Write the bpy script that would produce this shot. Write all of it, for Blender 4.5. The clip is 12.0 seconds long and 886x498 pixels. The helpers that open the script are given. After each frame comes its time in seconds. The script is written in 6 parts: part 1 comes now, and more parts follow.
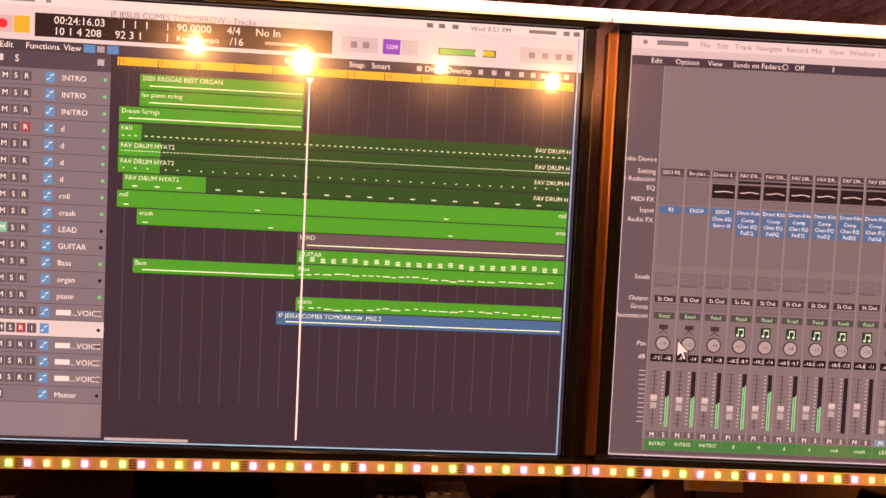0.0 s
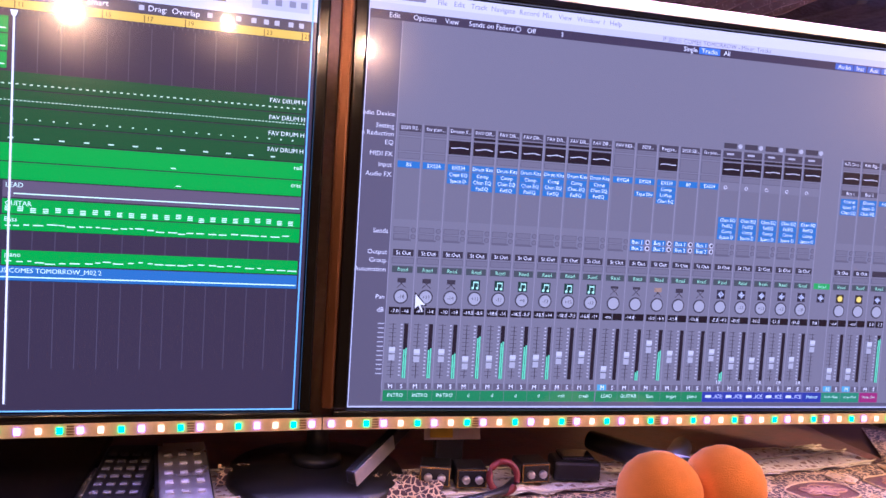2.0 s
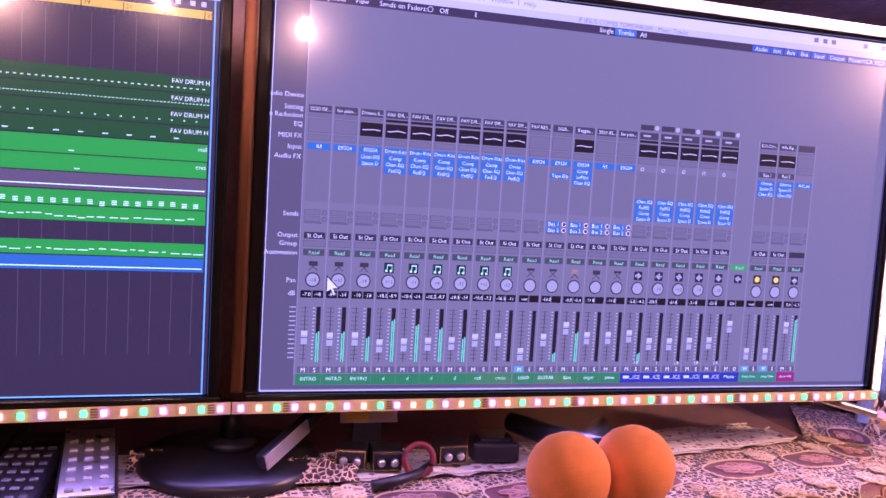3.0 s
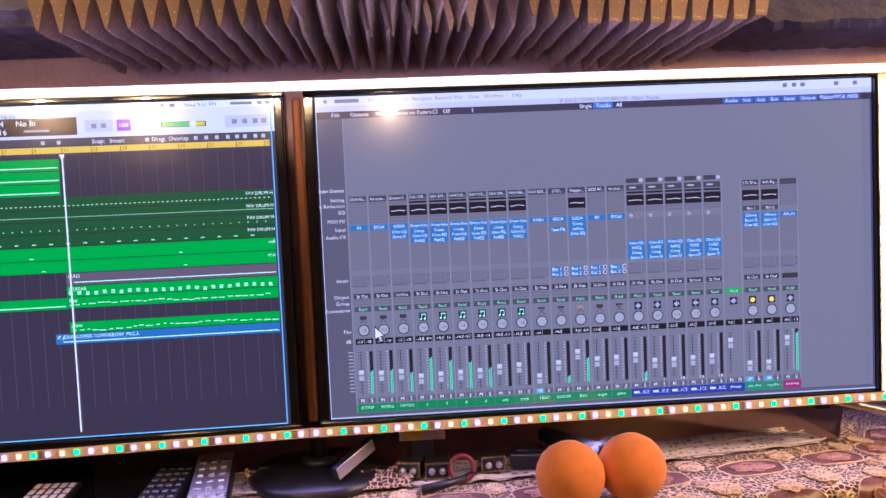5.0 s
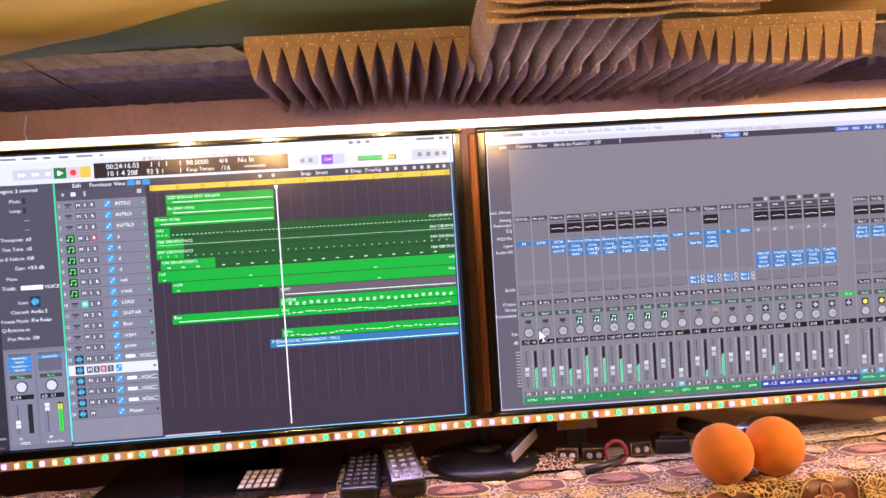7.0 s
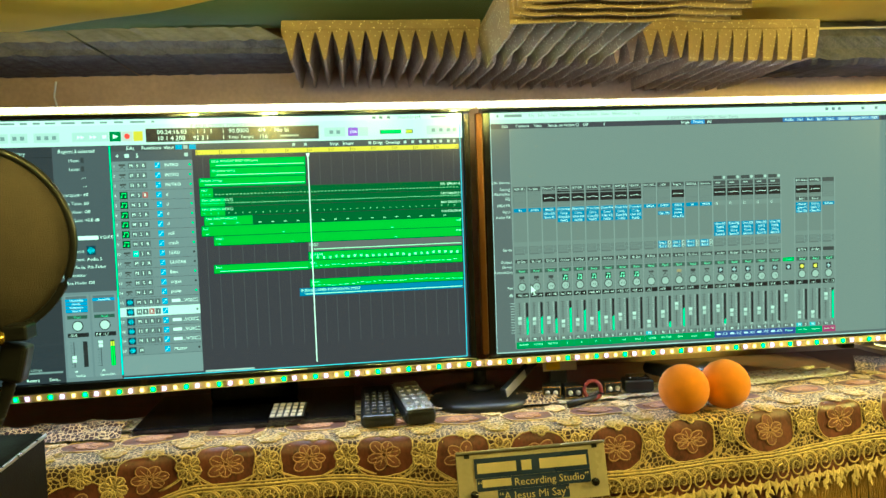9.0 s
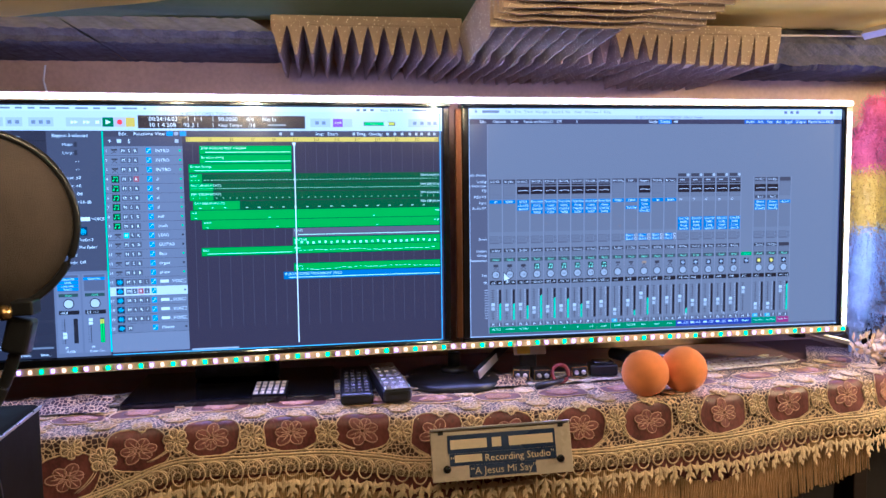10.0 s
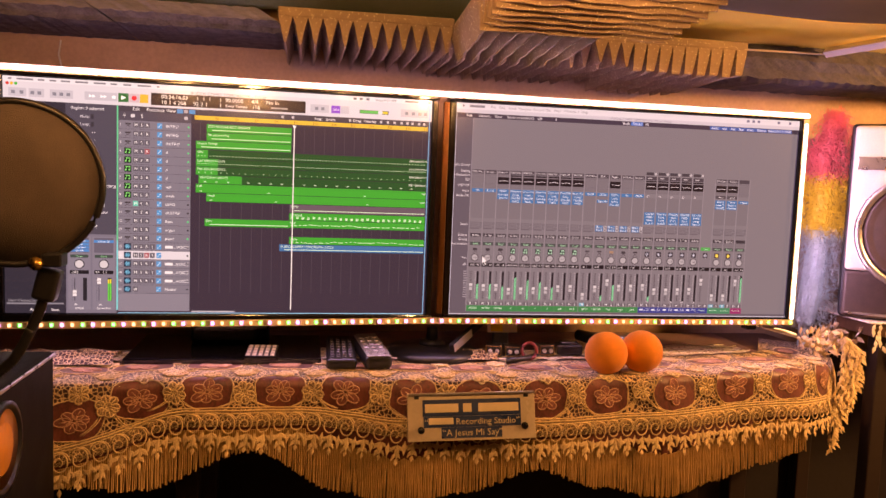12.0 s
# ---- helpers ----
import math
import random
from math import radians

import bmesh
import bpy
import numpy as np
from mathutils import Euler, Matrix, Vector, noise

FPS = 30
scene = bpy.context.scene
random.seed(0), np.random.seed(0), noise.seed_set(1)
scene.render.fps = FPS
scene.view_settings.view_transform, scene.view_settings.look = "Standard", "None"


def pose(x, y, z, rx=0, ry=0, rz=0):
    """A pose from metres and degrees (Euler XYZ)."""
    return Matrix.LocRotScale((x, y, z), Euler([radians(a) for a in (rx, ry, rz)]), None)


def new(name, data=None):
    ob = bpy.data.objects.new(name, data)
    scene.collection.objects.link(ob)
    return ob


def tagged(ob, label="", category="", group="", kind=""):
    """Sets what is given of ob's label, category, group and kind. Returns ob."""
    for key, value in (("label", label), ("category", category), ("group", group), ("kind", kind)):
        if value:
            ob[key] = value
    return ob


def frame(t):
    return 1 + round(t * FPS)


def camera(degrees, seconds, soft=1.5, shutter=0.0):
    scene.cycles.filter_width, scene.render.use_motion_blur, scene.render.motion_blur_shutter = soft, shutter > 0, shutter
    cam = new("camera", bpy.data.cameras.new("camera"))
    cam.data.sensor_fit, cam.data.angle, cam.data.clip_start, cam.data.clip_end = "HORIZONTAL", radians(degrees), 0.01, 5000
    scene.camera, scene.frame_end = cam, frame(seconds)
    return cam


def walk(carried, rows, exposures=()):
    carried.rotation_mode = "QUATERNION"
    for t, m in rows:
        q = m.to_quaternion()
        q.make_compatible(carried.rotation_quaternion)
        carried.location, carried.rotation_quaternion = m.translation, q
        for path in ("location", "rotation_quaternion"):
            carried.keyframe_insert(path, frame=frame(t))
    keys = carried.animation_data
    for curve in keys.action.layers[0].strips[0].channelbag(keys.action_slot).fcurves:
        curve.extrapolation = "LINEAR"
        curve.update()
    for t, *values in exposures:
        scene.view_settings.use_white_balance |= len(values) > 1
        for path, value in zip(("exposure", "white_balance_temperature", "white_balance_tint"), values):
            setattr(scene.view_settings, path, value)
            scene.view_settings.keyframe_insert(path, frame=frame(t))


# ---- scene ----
cam = camera(58.5, 12.0)
METRES, EYE, TILT, LEAN, TURN = 1.2, 1.1, 0.0, 0.0, -1.6
ROWS = [
    (0.0, 0.0, 0.0, 0.0, 0.12, -2.6, -2.72),
    (0.5, 0.0187, -0.0006, -0.0, -1.62, -2.65, -2.7),
    (1.0, 0.0396, 0.0004, -0.0024, -5.9, -2.64, -2.83),
    (1.5, 0.0711, -0.0065, -0.0016, -8.75, -2.44, -2.88),
    (2.0, 0.0818, -0.0032, -0.0144, -11.42, -3.64, -3.59),
    (2.5, 0.1032, 0.0, -0.0176, -14.3, -4.88, -4.36),
    (4.5, 0.2258, -0.1373, 0.0281, -4.05, -3.53, 2.4),
    (5.0, 0.2456, -0.1921, 0.0323, -1.62, -3.24, 2.5),
    (5.5, 0.2362, -0.2319, 0.0316, -0.71, -2.36, 1.77),
    (6.0, 0.1775, -0.2687, 0.0296, -0.35, -2.35, 2.01),
    (6.5, 0.117, -0.3016, 0.0337, 0.47, -2.13, 2.82),
    (7.0, 0.0684, -0.3182, 0.0372, -0.95, -1.56, 3.46),
    (7.5, 0.083, -0.32, 0.0338, -0.58, -1.6, 2.44),
    (9.5, -0.0438, -0.4993, 0.0301, -6.36, -4.2, 1.39),
    (10.0, -0.0373, -0.5117, 0.0351, -6.98, -4.52, 0.65),
    (10.5, -0.0269, -0.5176, 0.039, -7.65, -4.67, 0.6),
    (11.0, -0.0093, -0.5298, 0.0377, -7.99, -4.9, 0.69),
    (11.5, -0.0001, -0.5672, 0.0371, -7.4, -5.26, -0.6),
    (12.0, -0.0496, -0.6093, 0.0299, -7.95, -5.2, -2.25),
]
# stops, kelvin and tint: the picture's cast follows the changing colour of the diodes
EXPOSURES = [(0.0, 0.34, 9999, 45), (0.5, 0.42, 8642, -6), (1.0, 0.66, 7746, -60), (1.5, 0.6, 5785, -39), (2.0, 0.57, 4909, 35), (2.5, 0.5, 4909, 84),
             (4.5, 0.45, 5092, -9), (5.0, 0.45, 4909, 21), (5.5, 0.40, 5578, 76), (6.0, 0.45, 5891, 90), (6.5, 0.65, 5891, 57), (7.0, 0.78, 6000, 12),
             (7.5, 0.62, 7333, 15), (9.5, 0.98, 4733, -90), (10.0, 0.68, 4017, 0), (10.5, 0.52, 4564, 72), (11.0, 0.4, 5185, 72), (11.5, 0.48, 6573, 47),
             (12.0, 0.48, 8181, 33)]
walk(cam, [(t, pose(0, 0, EYE, TILT, LEAN, TURN) @ pose(METRES * x, METRES * y, METRES * z, 90 + pitch, roll, yaw)) for t, x, y, z, yaw, pitch, roll in ROWS], EXPOSURES)

# ---- exposure, world and lamps ----
def lin(r, g, b):
    """8-bit display colour to linear."""
    return tuple((c / 255 / 12.92) if c <= 10 else ((c / 255 + 0.055) / 1.055) ** 2.4 for c in (r, g, b))


world = bpy.data.worlds.new("world")
scene.world = world
world.use_nodes = True
world.node_tree.nodes["Background"].inputs[0].default_value = (0.30, 0.20, 0.16, 1)
world.node_tree.nodes["Background"].inputs[1].default_value = 0.05


def strip_lamp(name, a, b, towards, width, watts, colour):
    """A long lamp along the tape from a to b, shining along towards."""
    a, b, towards = Vector(a), Vector(b), Vector(towards).normalized()
    data = bpy.data.lights.new(name, "AREA")
    data.shape, data.size, data.size_y = "RECTANGLE", (b - a).length, width
    data.energy, data.color = watts, colour
    ob = new(name, data)
    x = (b - a).normalized()
    z = -towards
    y = z.cross(x).normalized()
    z = x.cross(y)
    m = Matrix((x, y, z)).transposed().to_4x4()
    m.translation = (a + b) / 2
    ob.matrix_world = m
    return ob


LED_TINT = (0.76, 0.54, 1.0)
strip_lamp("tape_light_top", (-0.59, 0.690, 1.300), (0.91, 0.730, 1.300), (0, -1, -0.15), 0.012, 0.6, LED_TINT)
strip_lamp("tape_light_bottom", (-0.59, 0.690, 0.852), (0.91, 0.726, 0.852), (0, -0.45, -1), 0.012, 0.60, LED_TINT)
# added fill for the wall, which the forward-facing diodes hardly reach
strip_lamp("wall_fill", (-0.59, 0.700, 1.300), (0.91, 0.738, 1.300), (0, 1, -0.2), 0.012, 0.8, LED_TINT)
strip_lamp("tape_light_side", (0.926, 0.742, 0.88), (0.926, 0.742, 1.28), (1, 0.25, 0), 0.012, 0.95, LED_TINT)

# ---- materials ----
def nodes_of(m):
    m.use_nodes = True
    return m.node_tree.nodes, m.node_tree.links


def mat(name, base, rough=0.6, metal=0.0, var=0.25, scale=40.0, fine=300.0, bump=0.15, coat=0.0, sheen=0.0, second=None, stretch=(1, 1, 1), per_object=0.0):
    """A surface with two scales of colour variation, uneven gloss and fine relief."""
    m = bpy.data.materials.new(name)
    n, l = nodes_of(m)
    p = n["Principled BSDF"]
    tc = n.new("ShaderNodeTexCoord")
    mp = n.new("ShaderNodeMapping")
    mp.inputs["Scale"].default_value = stretch
    l.new(tc.outputs["Object"], mp.inputs[0])
    big = n.new("ShaderNodeTexNoise")
    big.inputs["Scale"].default_value, big.inputs["Detail"].default_value = scale, 5
    small = n.new("ShaderNodeTexNoise")
    small.inputs["Scale"].default_value, small.inputs["Detail"].default_value = fine, 3
    l.new(mp.outputs[0], big.inputs[0])
    l.new(mp.outputs[0], small.inputs[0])
    ramp = n.new("ShaderNodeValToRGB")
    lo = second or tuple(c * (1 - var) for c in base)
    hi = tuple(min(1, c * (1 + var * 0.6)) for c in base)
    ramp.color_ramp.elements[0].color, ramp.color_ramp.elements[1].color = (*lo, 1), (*hi, 1)
    ramp.color_ramp.elements[0].position, ramp.color_ramp.elements[1].position = 0.3, 0.7
    mixf = n.new("ShaderNodeMath")
    mixf.operation = "MULTIPLY_ADD"
    mixf.inputs[1].default_value = 0.35
    l.new(small.outputs[0], mixf.inputs[0])
    half = n.new("ShaderNodeMath")
    half.operation = "MULTIPLY"
    half.inputs[1].default_value = 0.65
    l.new(big.outputs[0], half.inputs[0])
    l.new(half.outputs[0], mixf.inputs[2])
    out = mixf.outputs[0]
    if per_object:
        oi = n.new("ShaderNodeObjectInfo")
        sh = n.new("ShaderNodeMath")
        sh.operation = "MULTIPLY_ADD"
        sh.inputs[1].default_value = per_object
        l.new(oi.outputs["Random"], sh.inputs[0])
        l.new(out, sh.inputs[2])
        out = sh.outputs[0]
    l.new(out, ramp.inputs[0])
    l.new(ramp.outputs[0], p.inputs["Base Color"])
    rr = n.new("ShaderNodeMapRange")
    rr.inputs[3].default_value, rr.inputs[4].default_value = max(0.02, rough - 0.12), min(1, rough + 0.12)
    l.new(big.outputs[0], rr.inputs[0])
    l.new(rr.outputs[0], p.inputs["Roughness"])
    p.inputs["Metallic"].default_value = metal
    p.inputs["Coat Weight"].default_value = coat
    p.inputs["Sheen Weight"].default_value = sheen
    if bump:
        b = n.new("ShaderNodeBump")
        b.inputs["Strength"].default_value, b.inputs["Distance"].default_value = bump, 0.002
        l.new(small.outputs[0], b.inputs["Height"])
        l.new(b.outputs[0], p.inputs["Normal"])
    return m


def glow(name, colour, strength=1.0, rough=0.16, spec=0.5, coat=0.0):
    """A lit part of a screen or lamp, under a glossy face."""
    m = bpy.data.materials.new(name)
    n, l = nodes_of(m)
    p = n["Principled BSDF"]
    p.inputs["Base Color"].default_value = (0.012, 0.012, 0.014, 1)
    p.inputs["Roughness"].default_value = rough
    p.inputs["Specular IOR Level"].default_value = spec
    p.inputs["Coat Weight"].default_value = coat
    p.inputs["Coat Roughness"].default_value = 0.06
    p.inputs["Emission Color"].default_value = (*colour, 1)
    p.inputs["Emission Strength"].default_value = strength
    return m


def lace_mat(name, thread, under, cell, width):
    """Netted lace: thread along the borders of small cells over the darker cloth beneath."""
    m = mat(name, thread, 0.75, var=0.3, scale=30, fine=500, bump=0.2, sheen=0.2)
    n, l = nodes_of(m)
    p = n["Principled BSDF"]
    tc = n.new("ShaderNodeTexCoord")
    vo = n.new("ShaderNodeTexVoronoi")
    vo.feature = "DISTANCE_TO_EDGE"
    vo.inputs["Scale"].default_value = 1 / cell
    vo.inputs["Randomness"].default_value = 0.75
    l.new(tc.outputs["Object"], vo.inputs["Vector"])
    st = n.new("ShaderNodeMapRange")
    st.inputs[1].default_value, st.inputs[2].default_value = width * 0.7, width
    st.inputs[3].default_value, st.inputs[4].default_value = 0, 1
    l.new(vo.outputs["Distance"], st.inputs[0])
    mix = n.new("ShaderNodeMix")
    mix.data_type = "RGBA"
    l.new(st.outputs[0], mix.inputs[0])
    ramp = next(x for x in n if x.bl_idname == "ShaderNodeValToRGB")
    l.new(ramp.outputs[0], mix.inputs[6])
    mix.inputs[7].default_value = (*under, 1)
    l.new(mix.outputs[2], p.inputs["Base Color"])
    b = n.new("ShaderNodeBump")
    b.invert = True
    b.inputs["Strength"].default_value, b.inputs["Distance"].default_value = 0.6, 0.002
    l.new(st.outputs[0], b.inputs["Height"])
    l.new(b.outputs[0], p.inputs["Normal"])
    return m


def sparkle_mat(name, base, dark, amount):
    """Porous foam with tiny glittering specks."""
    m = mat(name, base, 0.85, var=0.3, scale=18, fine=420, bump=0.5, second=dark)
    n, l = nodes_of(m)
    p = n["Principled BSDF"]
    tc = n.new("ShaderNodeTexCoord")
    vo = n.new("ShaderNodeTexVoronoi")
    vo.inputs["Scale"].default_value = 640
    l.new(tc.outputs["Object"], vo.inputs["Vector"])
    sep = n.new("ShaderNodeSeparateColor")
    l.new(vo.outputs["Color"], sep.inputs[0])
    gt = n.new("ShaderNodeMath")
    gt.operation = "GREATER_THAN"
    gt.inputs[1].default_value = 1 - amount
    l.new(sep.outputs[0], gt.inputs[0])
    mix = n.new("ShaderNodeMix")
    mix.data_type = "RGBA"
    ramp = next(x for x in n if x.bl_idname == "ShaderNodeValToRGB")
    l.new(gt.outputs[0], mix.inputs[0])
    l.new(ramp.outputs[0], mix.inputs[6])
    mix.inputs[7].default_value = (0.95, 0.85, 0.6, 1)
    l.new(mix.outputs[2], p.inputs["Base Color"])
    me = n.new("ShaderNodeMath")
    me.operation = "MULTIPLY"
    me.inputs[1].default_value = 0.5
    l.new(gt.outputs[0], me.inputs[0])
    l.new(me.outputs[0], p.inputs["Metallic"])
    return m


M_black = mat("black plastic", (0.012, 0.012, 0.013), 0.35, var=0.3, bump=0.05)
M_gloss = mat("glossy black plastic", (0.008, 0.008, 0.01), 0.14, var=0.3, bump=0.01, coat=0.6)
M_bronze = mat("bronze bezel edge", (0.20, 0.085, 0.035), 0.32, metal=0.7, var=0.3, bump=0.04, stretch=(1, 1, 0.1))
M_silver = mat("brushed silver", (0.62, 0.60, 0.58), 0.3, metal=0.9, var=0.15, bump=0.05)
M_tape = mat("tape circuit", (0.78, 0.62, 0.38), 0.5, var=0.15, bump=0.05)
M_tapemark = mat("tape contact", (0.25, 0.13, 0.05), 0.4, metal=0.4, bump=0.02)
M_kraft = mat("brown kraft paper", (0.47, 0.315, 0.19), 0.8, var=0.28, scale=7, fine=120, bump=0.25)
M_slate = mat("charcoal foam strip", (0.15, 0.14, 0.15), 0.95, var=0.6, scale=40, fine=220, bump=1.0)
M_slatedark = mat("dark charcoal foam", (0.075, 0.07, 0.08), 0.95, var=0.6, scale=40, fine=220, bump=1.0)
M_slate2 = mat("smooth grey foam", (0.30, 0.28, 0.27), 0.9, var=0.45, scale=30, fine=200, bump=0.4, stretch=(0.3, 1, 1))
M_foam = sparkle_mat("tan acoustic foam", (0.40, 0.29, 0.19), (0.27, 0.19, 0.13), 0.032)
M_wood = mat("dark wood", (0.10, 0.05, 0.028), 0.5, var=0.4, scale=9, fine=90, bump=0.15, stretch=(0.15, 1, 1))
# darker copy of the wood, with the shade below the table in its colour
M_shadewood = mat("dark wood in shade", (0.022, 0.013, 0.009), 0.6, var=0.4, scale=9, fine=90, bump=0.15, stretch=(0.15, 1, 1))
M_wall = mat("dark room wall", (0.16, 0.11, 0.08), 0.9, var=0.25, scale=5, fine=90, bump=0.2)
M_vinyl = mat("worn black vinyl", (0.009, 0.007, 0.006), 0.62, var=0.4, scale=25, fine=300, bump=0.15)
M_vinyl.node_tree.nodes["Principled BSDF"].inputs["Specular IOR Level"].default_value = 0.15
M_undershade = mat("under-table shade", (0.016, 0.012, 0.010), 0.85, var=0.3, scale=8, fine=90, bump=0.2)
M_floor = mat("dark floor", (0.08, 0.05, 0.035), 0.6, var=0.3, scale=6, fine=60, bump=0.1)
M_green = mat("green flag cloth", (0.035, 0.16, 0.05), 0.75, var=0.3, scale=6, fine=600, bump=0.3, sheen=0.3)
M_gold = mat("gold flag cloth", (0.88, 0.60, 0.03), 0.7, var=0.2, scale=6, fine=600, bump=0.3, sheen=0.3)
M_blackcloth = mat("black flag cloth", (0.10, 0.075, 0.06), 0.8, var=0.3, scale=6, fine=600, bump=0.3)
M_white = mat("white painted wood", (0.72, 0.70, 0.66), 0.5, var=0.12, scale=20, bump=0.1)
M_lace = lace_mat("cream lace net", (0.76, 0.56, 0.30), (0.045, 0.016, 0.018), 0.0070, 0.095)
M_finenet = lace_mat("fine gold net", (0.60, 0.45, 0.25), (0.12, 0.055, 0.035), 0.0028, 0.12)
M_cord = mat("gold lace cord", (0.76, 0.57, 0.30), 0.7, var=0.3, scale=60, fine=700, bump=0.4, sheen=0.3)
M_satin = mat("burgundy satin", (0.185, 0.054, 0.044), 0.42, var=0.45, scale=38, fine=240, bump=0.25, sheen=0.2, second=(0.038, 0.011, 0.013), stretch=(1, 1, 0.6))
M_petal = mat("dusty gold-pink thread", (0.55, 0.32, 0.21), 0.6, var=0.3, scale=80, fine=700, bump=0.4)
M_tulle = mat("sheer mauve petal cloth", (0.25, 0.090, 0.080), 0.6, var=0.4, scale=60, fine=500, bump=0.3, sheen=0.2)
M_whitelace = lace_mat("white lace border", (0.86, 0.80, 0.70), (0.30, 0.19, 0.14), 0.010, 0.27)
M_fringe = mat("gold fringe", (0.46, 0.29, 0.12), 0.6, var=0.35, scale=50, fine=500, bump=0.3, per_object=0.1)
M_orange = mat("orange foam", (0.90, 0.29, 0.04), 0.95, var=0.12, scale=60, fine=900, bump=0.5, sheen=0.2)
M_acrylic = mat("scuffed beige card", (0.52, 0.44, 0.33), 0.28, var=0.15, scale=15, fine=150, bump=0.03, coat=0.5)
M_navy = mat("navy printed card", (0.03, 0.05, 0.12), 0.3, var=0.25, scale=20, bump=0.02, coat=0.5)
M_ink = mat("pale gold lettering", (0.66, 0.55, 0.36), 0.5, var=0.08, bump=0.0)
M_key = mat("cream buttons", (0.66, 0.60, 0.48), 0.5, var=0.15, bump=0.05)
M_darkkey = mat("dark rubber keys", (0.10, 0.10, 0.11), 0.5, var=0.2, bump=0.05)
M_grey = mat("grey plastic", (0.30, 0.29, 0.29), 0.4, var=0.15, bump=0.05)
M_red = mat("red rubber", (0.14, 0.012, 0.012), 0.5, var=0.2, bump=0.1)
M_mesh = mat("pop filter mesh", (0.055, 0.040, 0.032), 0.9, var=0.3, scale=40, fine=900, bump=0.6)
M_baffle = mat("champagne speaker baffle", (0.80, 0.74, 0.60), 0.35, metal=0.05, var=0.12, scale=12, bump=0.04)
M_surround = mat("brown rubber surround", (0.075, 0.050, 0.038), 0.5, var=0.25, scale=60, bump=0.1)
M_yellow = mat("yellow woven cone", (0.85, 0.60, 0.02), 0.45, var=0.15, scale=120, fine=800, bump=0.4)
M_orangecone = mat("orange cone", (0.62, 0.24, 0.04), 0.5, var=0.15, scale=120, fine=800, bump=0.3)
M_paper = mat("cream paper", (0.66, 0.58, 0.42), 0.7, var=0.15, scale=10, bump=0.1)
M_brass = mat("brass", (0.55, 0.36, 0.10), 0.25, metal=0.95, var=0.2, bump=0.03)
M_fibre_red = mat("red tinsel", (0.90, 0.19, 0.18), 0.6, var=0.3, bump=0.1, per_object=0.1)
M_fibre_yellow = mat("yellow tinsel", (0.95, 0.66, 0.05), 0.6, var=0.3, bump=0.1)
M_fibre_blue = mat("blue grey tinsel", (0.50, 0.64, 0.62), 0.6, var=0.3, bump=0.1)
M_bulb = glow("warm bulb", (1.0, 0.55, 0.20), 420)
M_globe = glow("frosted warm globe", (1.0, 0.55, 0.20), 290)
M_led = [glow("violet diode", (0.50, 0.26, 1.0), 4.0), glow("amber diode", (1.0, 0.52, 0.26), 2.2), glow("green diode", (0.03, 0.85, 0.16), 4.0)]
M_ledtop = [glow("bright violet diode", (0.85, 0.75, 1.0), 8), glow("bright red diode", (1.0, 0.72, 0.62), 8), glow("bright green diode", (0.78, 1.0, 0.78), 8)]

# ---- mesh helpers ----
def link(name, verts, faces, mats, parent=None, idx=None, smooth=False, label=""):
    """One mesh object, under parent if there is one."""
    me = bpy.data.meshes.new(name)
    me.from_pydata([tuple(v) for v in verts], [], faces)
    for m in (mats if isinstance(mats, (list, tuple)) else [mats]):
        me.materials.append(m)
    if idx is not None:
        me.polygons.foreach_set("material_index", idx)
    if smooth:
        me.polygons.foreach_set("use_smooth", [True] * len(me.polygons))
    me.update()
    ob = new(name, me)
    if parent:
        ob.parent = parent
    if label:
        ob["label"] = label
    return ob


def part(name, bm, material, parent=None, label="", smooth=False):
    """Links a bmesh as ONE mesh object under a thing or a part."""
    me = bpy.data.meshes.new(name)
    bm.normal_update()
    bm.to_mesh(me)
    bm.free()
    me.materials.append(material)
    if smooth:
        me.polygons.foreach_set("use_smooth", [True] * len(me.polygons))
    ob = new(name, me)
    if parent:
        ob.parent = parent
    if label:
        ob["label"] = label
    return ob


def empty(name, label, category, kind="", group=""):
    return tagged(new(name), label, category, group, kind)


def box_bm(lo, hi, bevel=0.0, m=None, seg=2):
    bm = bmesh.new()
    bmesh.ops.create_cube(bm, size=1)
    lo, hi = Vector(lo), Vector(hi)
    for v in bm.verts:
        v.co = Vector([lo[i] + (v.co[i] + 0.5) * (hi[i] - lo[i]) for i in range(3)])
    if bevel:
        bmesh.ops.bevel(bm, geom=bm.edges[:], offset=bevel, segments=seg, affect="EDGES", profile=0.5)
    if m:
        bm.transform(m)
    return bm


def tube(points, radius, sides=6, closed=False):
    """Vertices and faces of a round cord along points."""
    pts = [Vector(p) for p in points]
    n = len(pts)
    verts, faces = [], []
    rr = radius if isinstance(radius, (list, tuple)) else [radius] * n
    for i, p in enumerate(pts):
        a = pts[(i - 1) % n] if (closed or i) else p
        b = pts[(i + 1) % n] if (closed or i < n - 1) else p
        t = (b - a).normalized()
        s = t.cross(Vector((0, 0, 1)) if abs(t.z) < 0.9 else Vector((1, 0, 0))).normalized()
        u = s.cross(t)
        for k in range(sides):
            w = 2 * math.pi * k / sides
            verts.append(p + (s * math.cos(w) + u * math.sin(w)) * rr[i])
    for i in range(n if closed else n - 1):
        j = (i + 1) % n
        for k in range(sides):
            k2 = (k + 1) % sides
            faces.append((i * sides + k, i * sides + k2, j * sides + k2, j * sides + k))
    if not closed:
        faces.append(tuple(range(sides))[::-1])
        faces.append(tuple((n - 1) * sides + k for k in range(sides)))
    return verts, faces


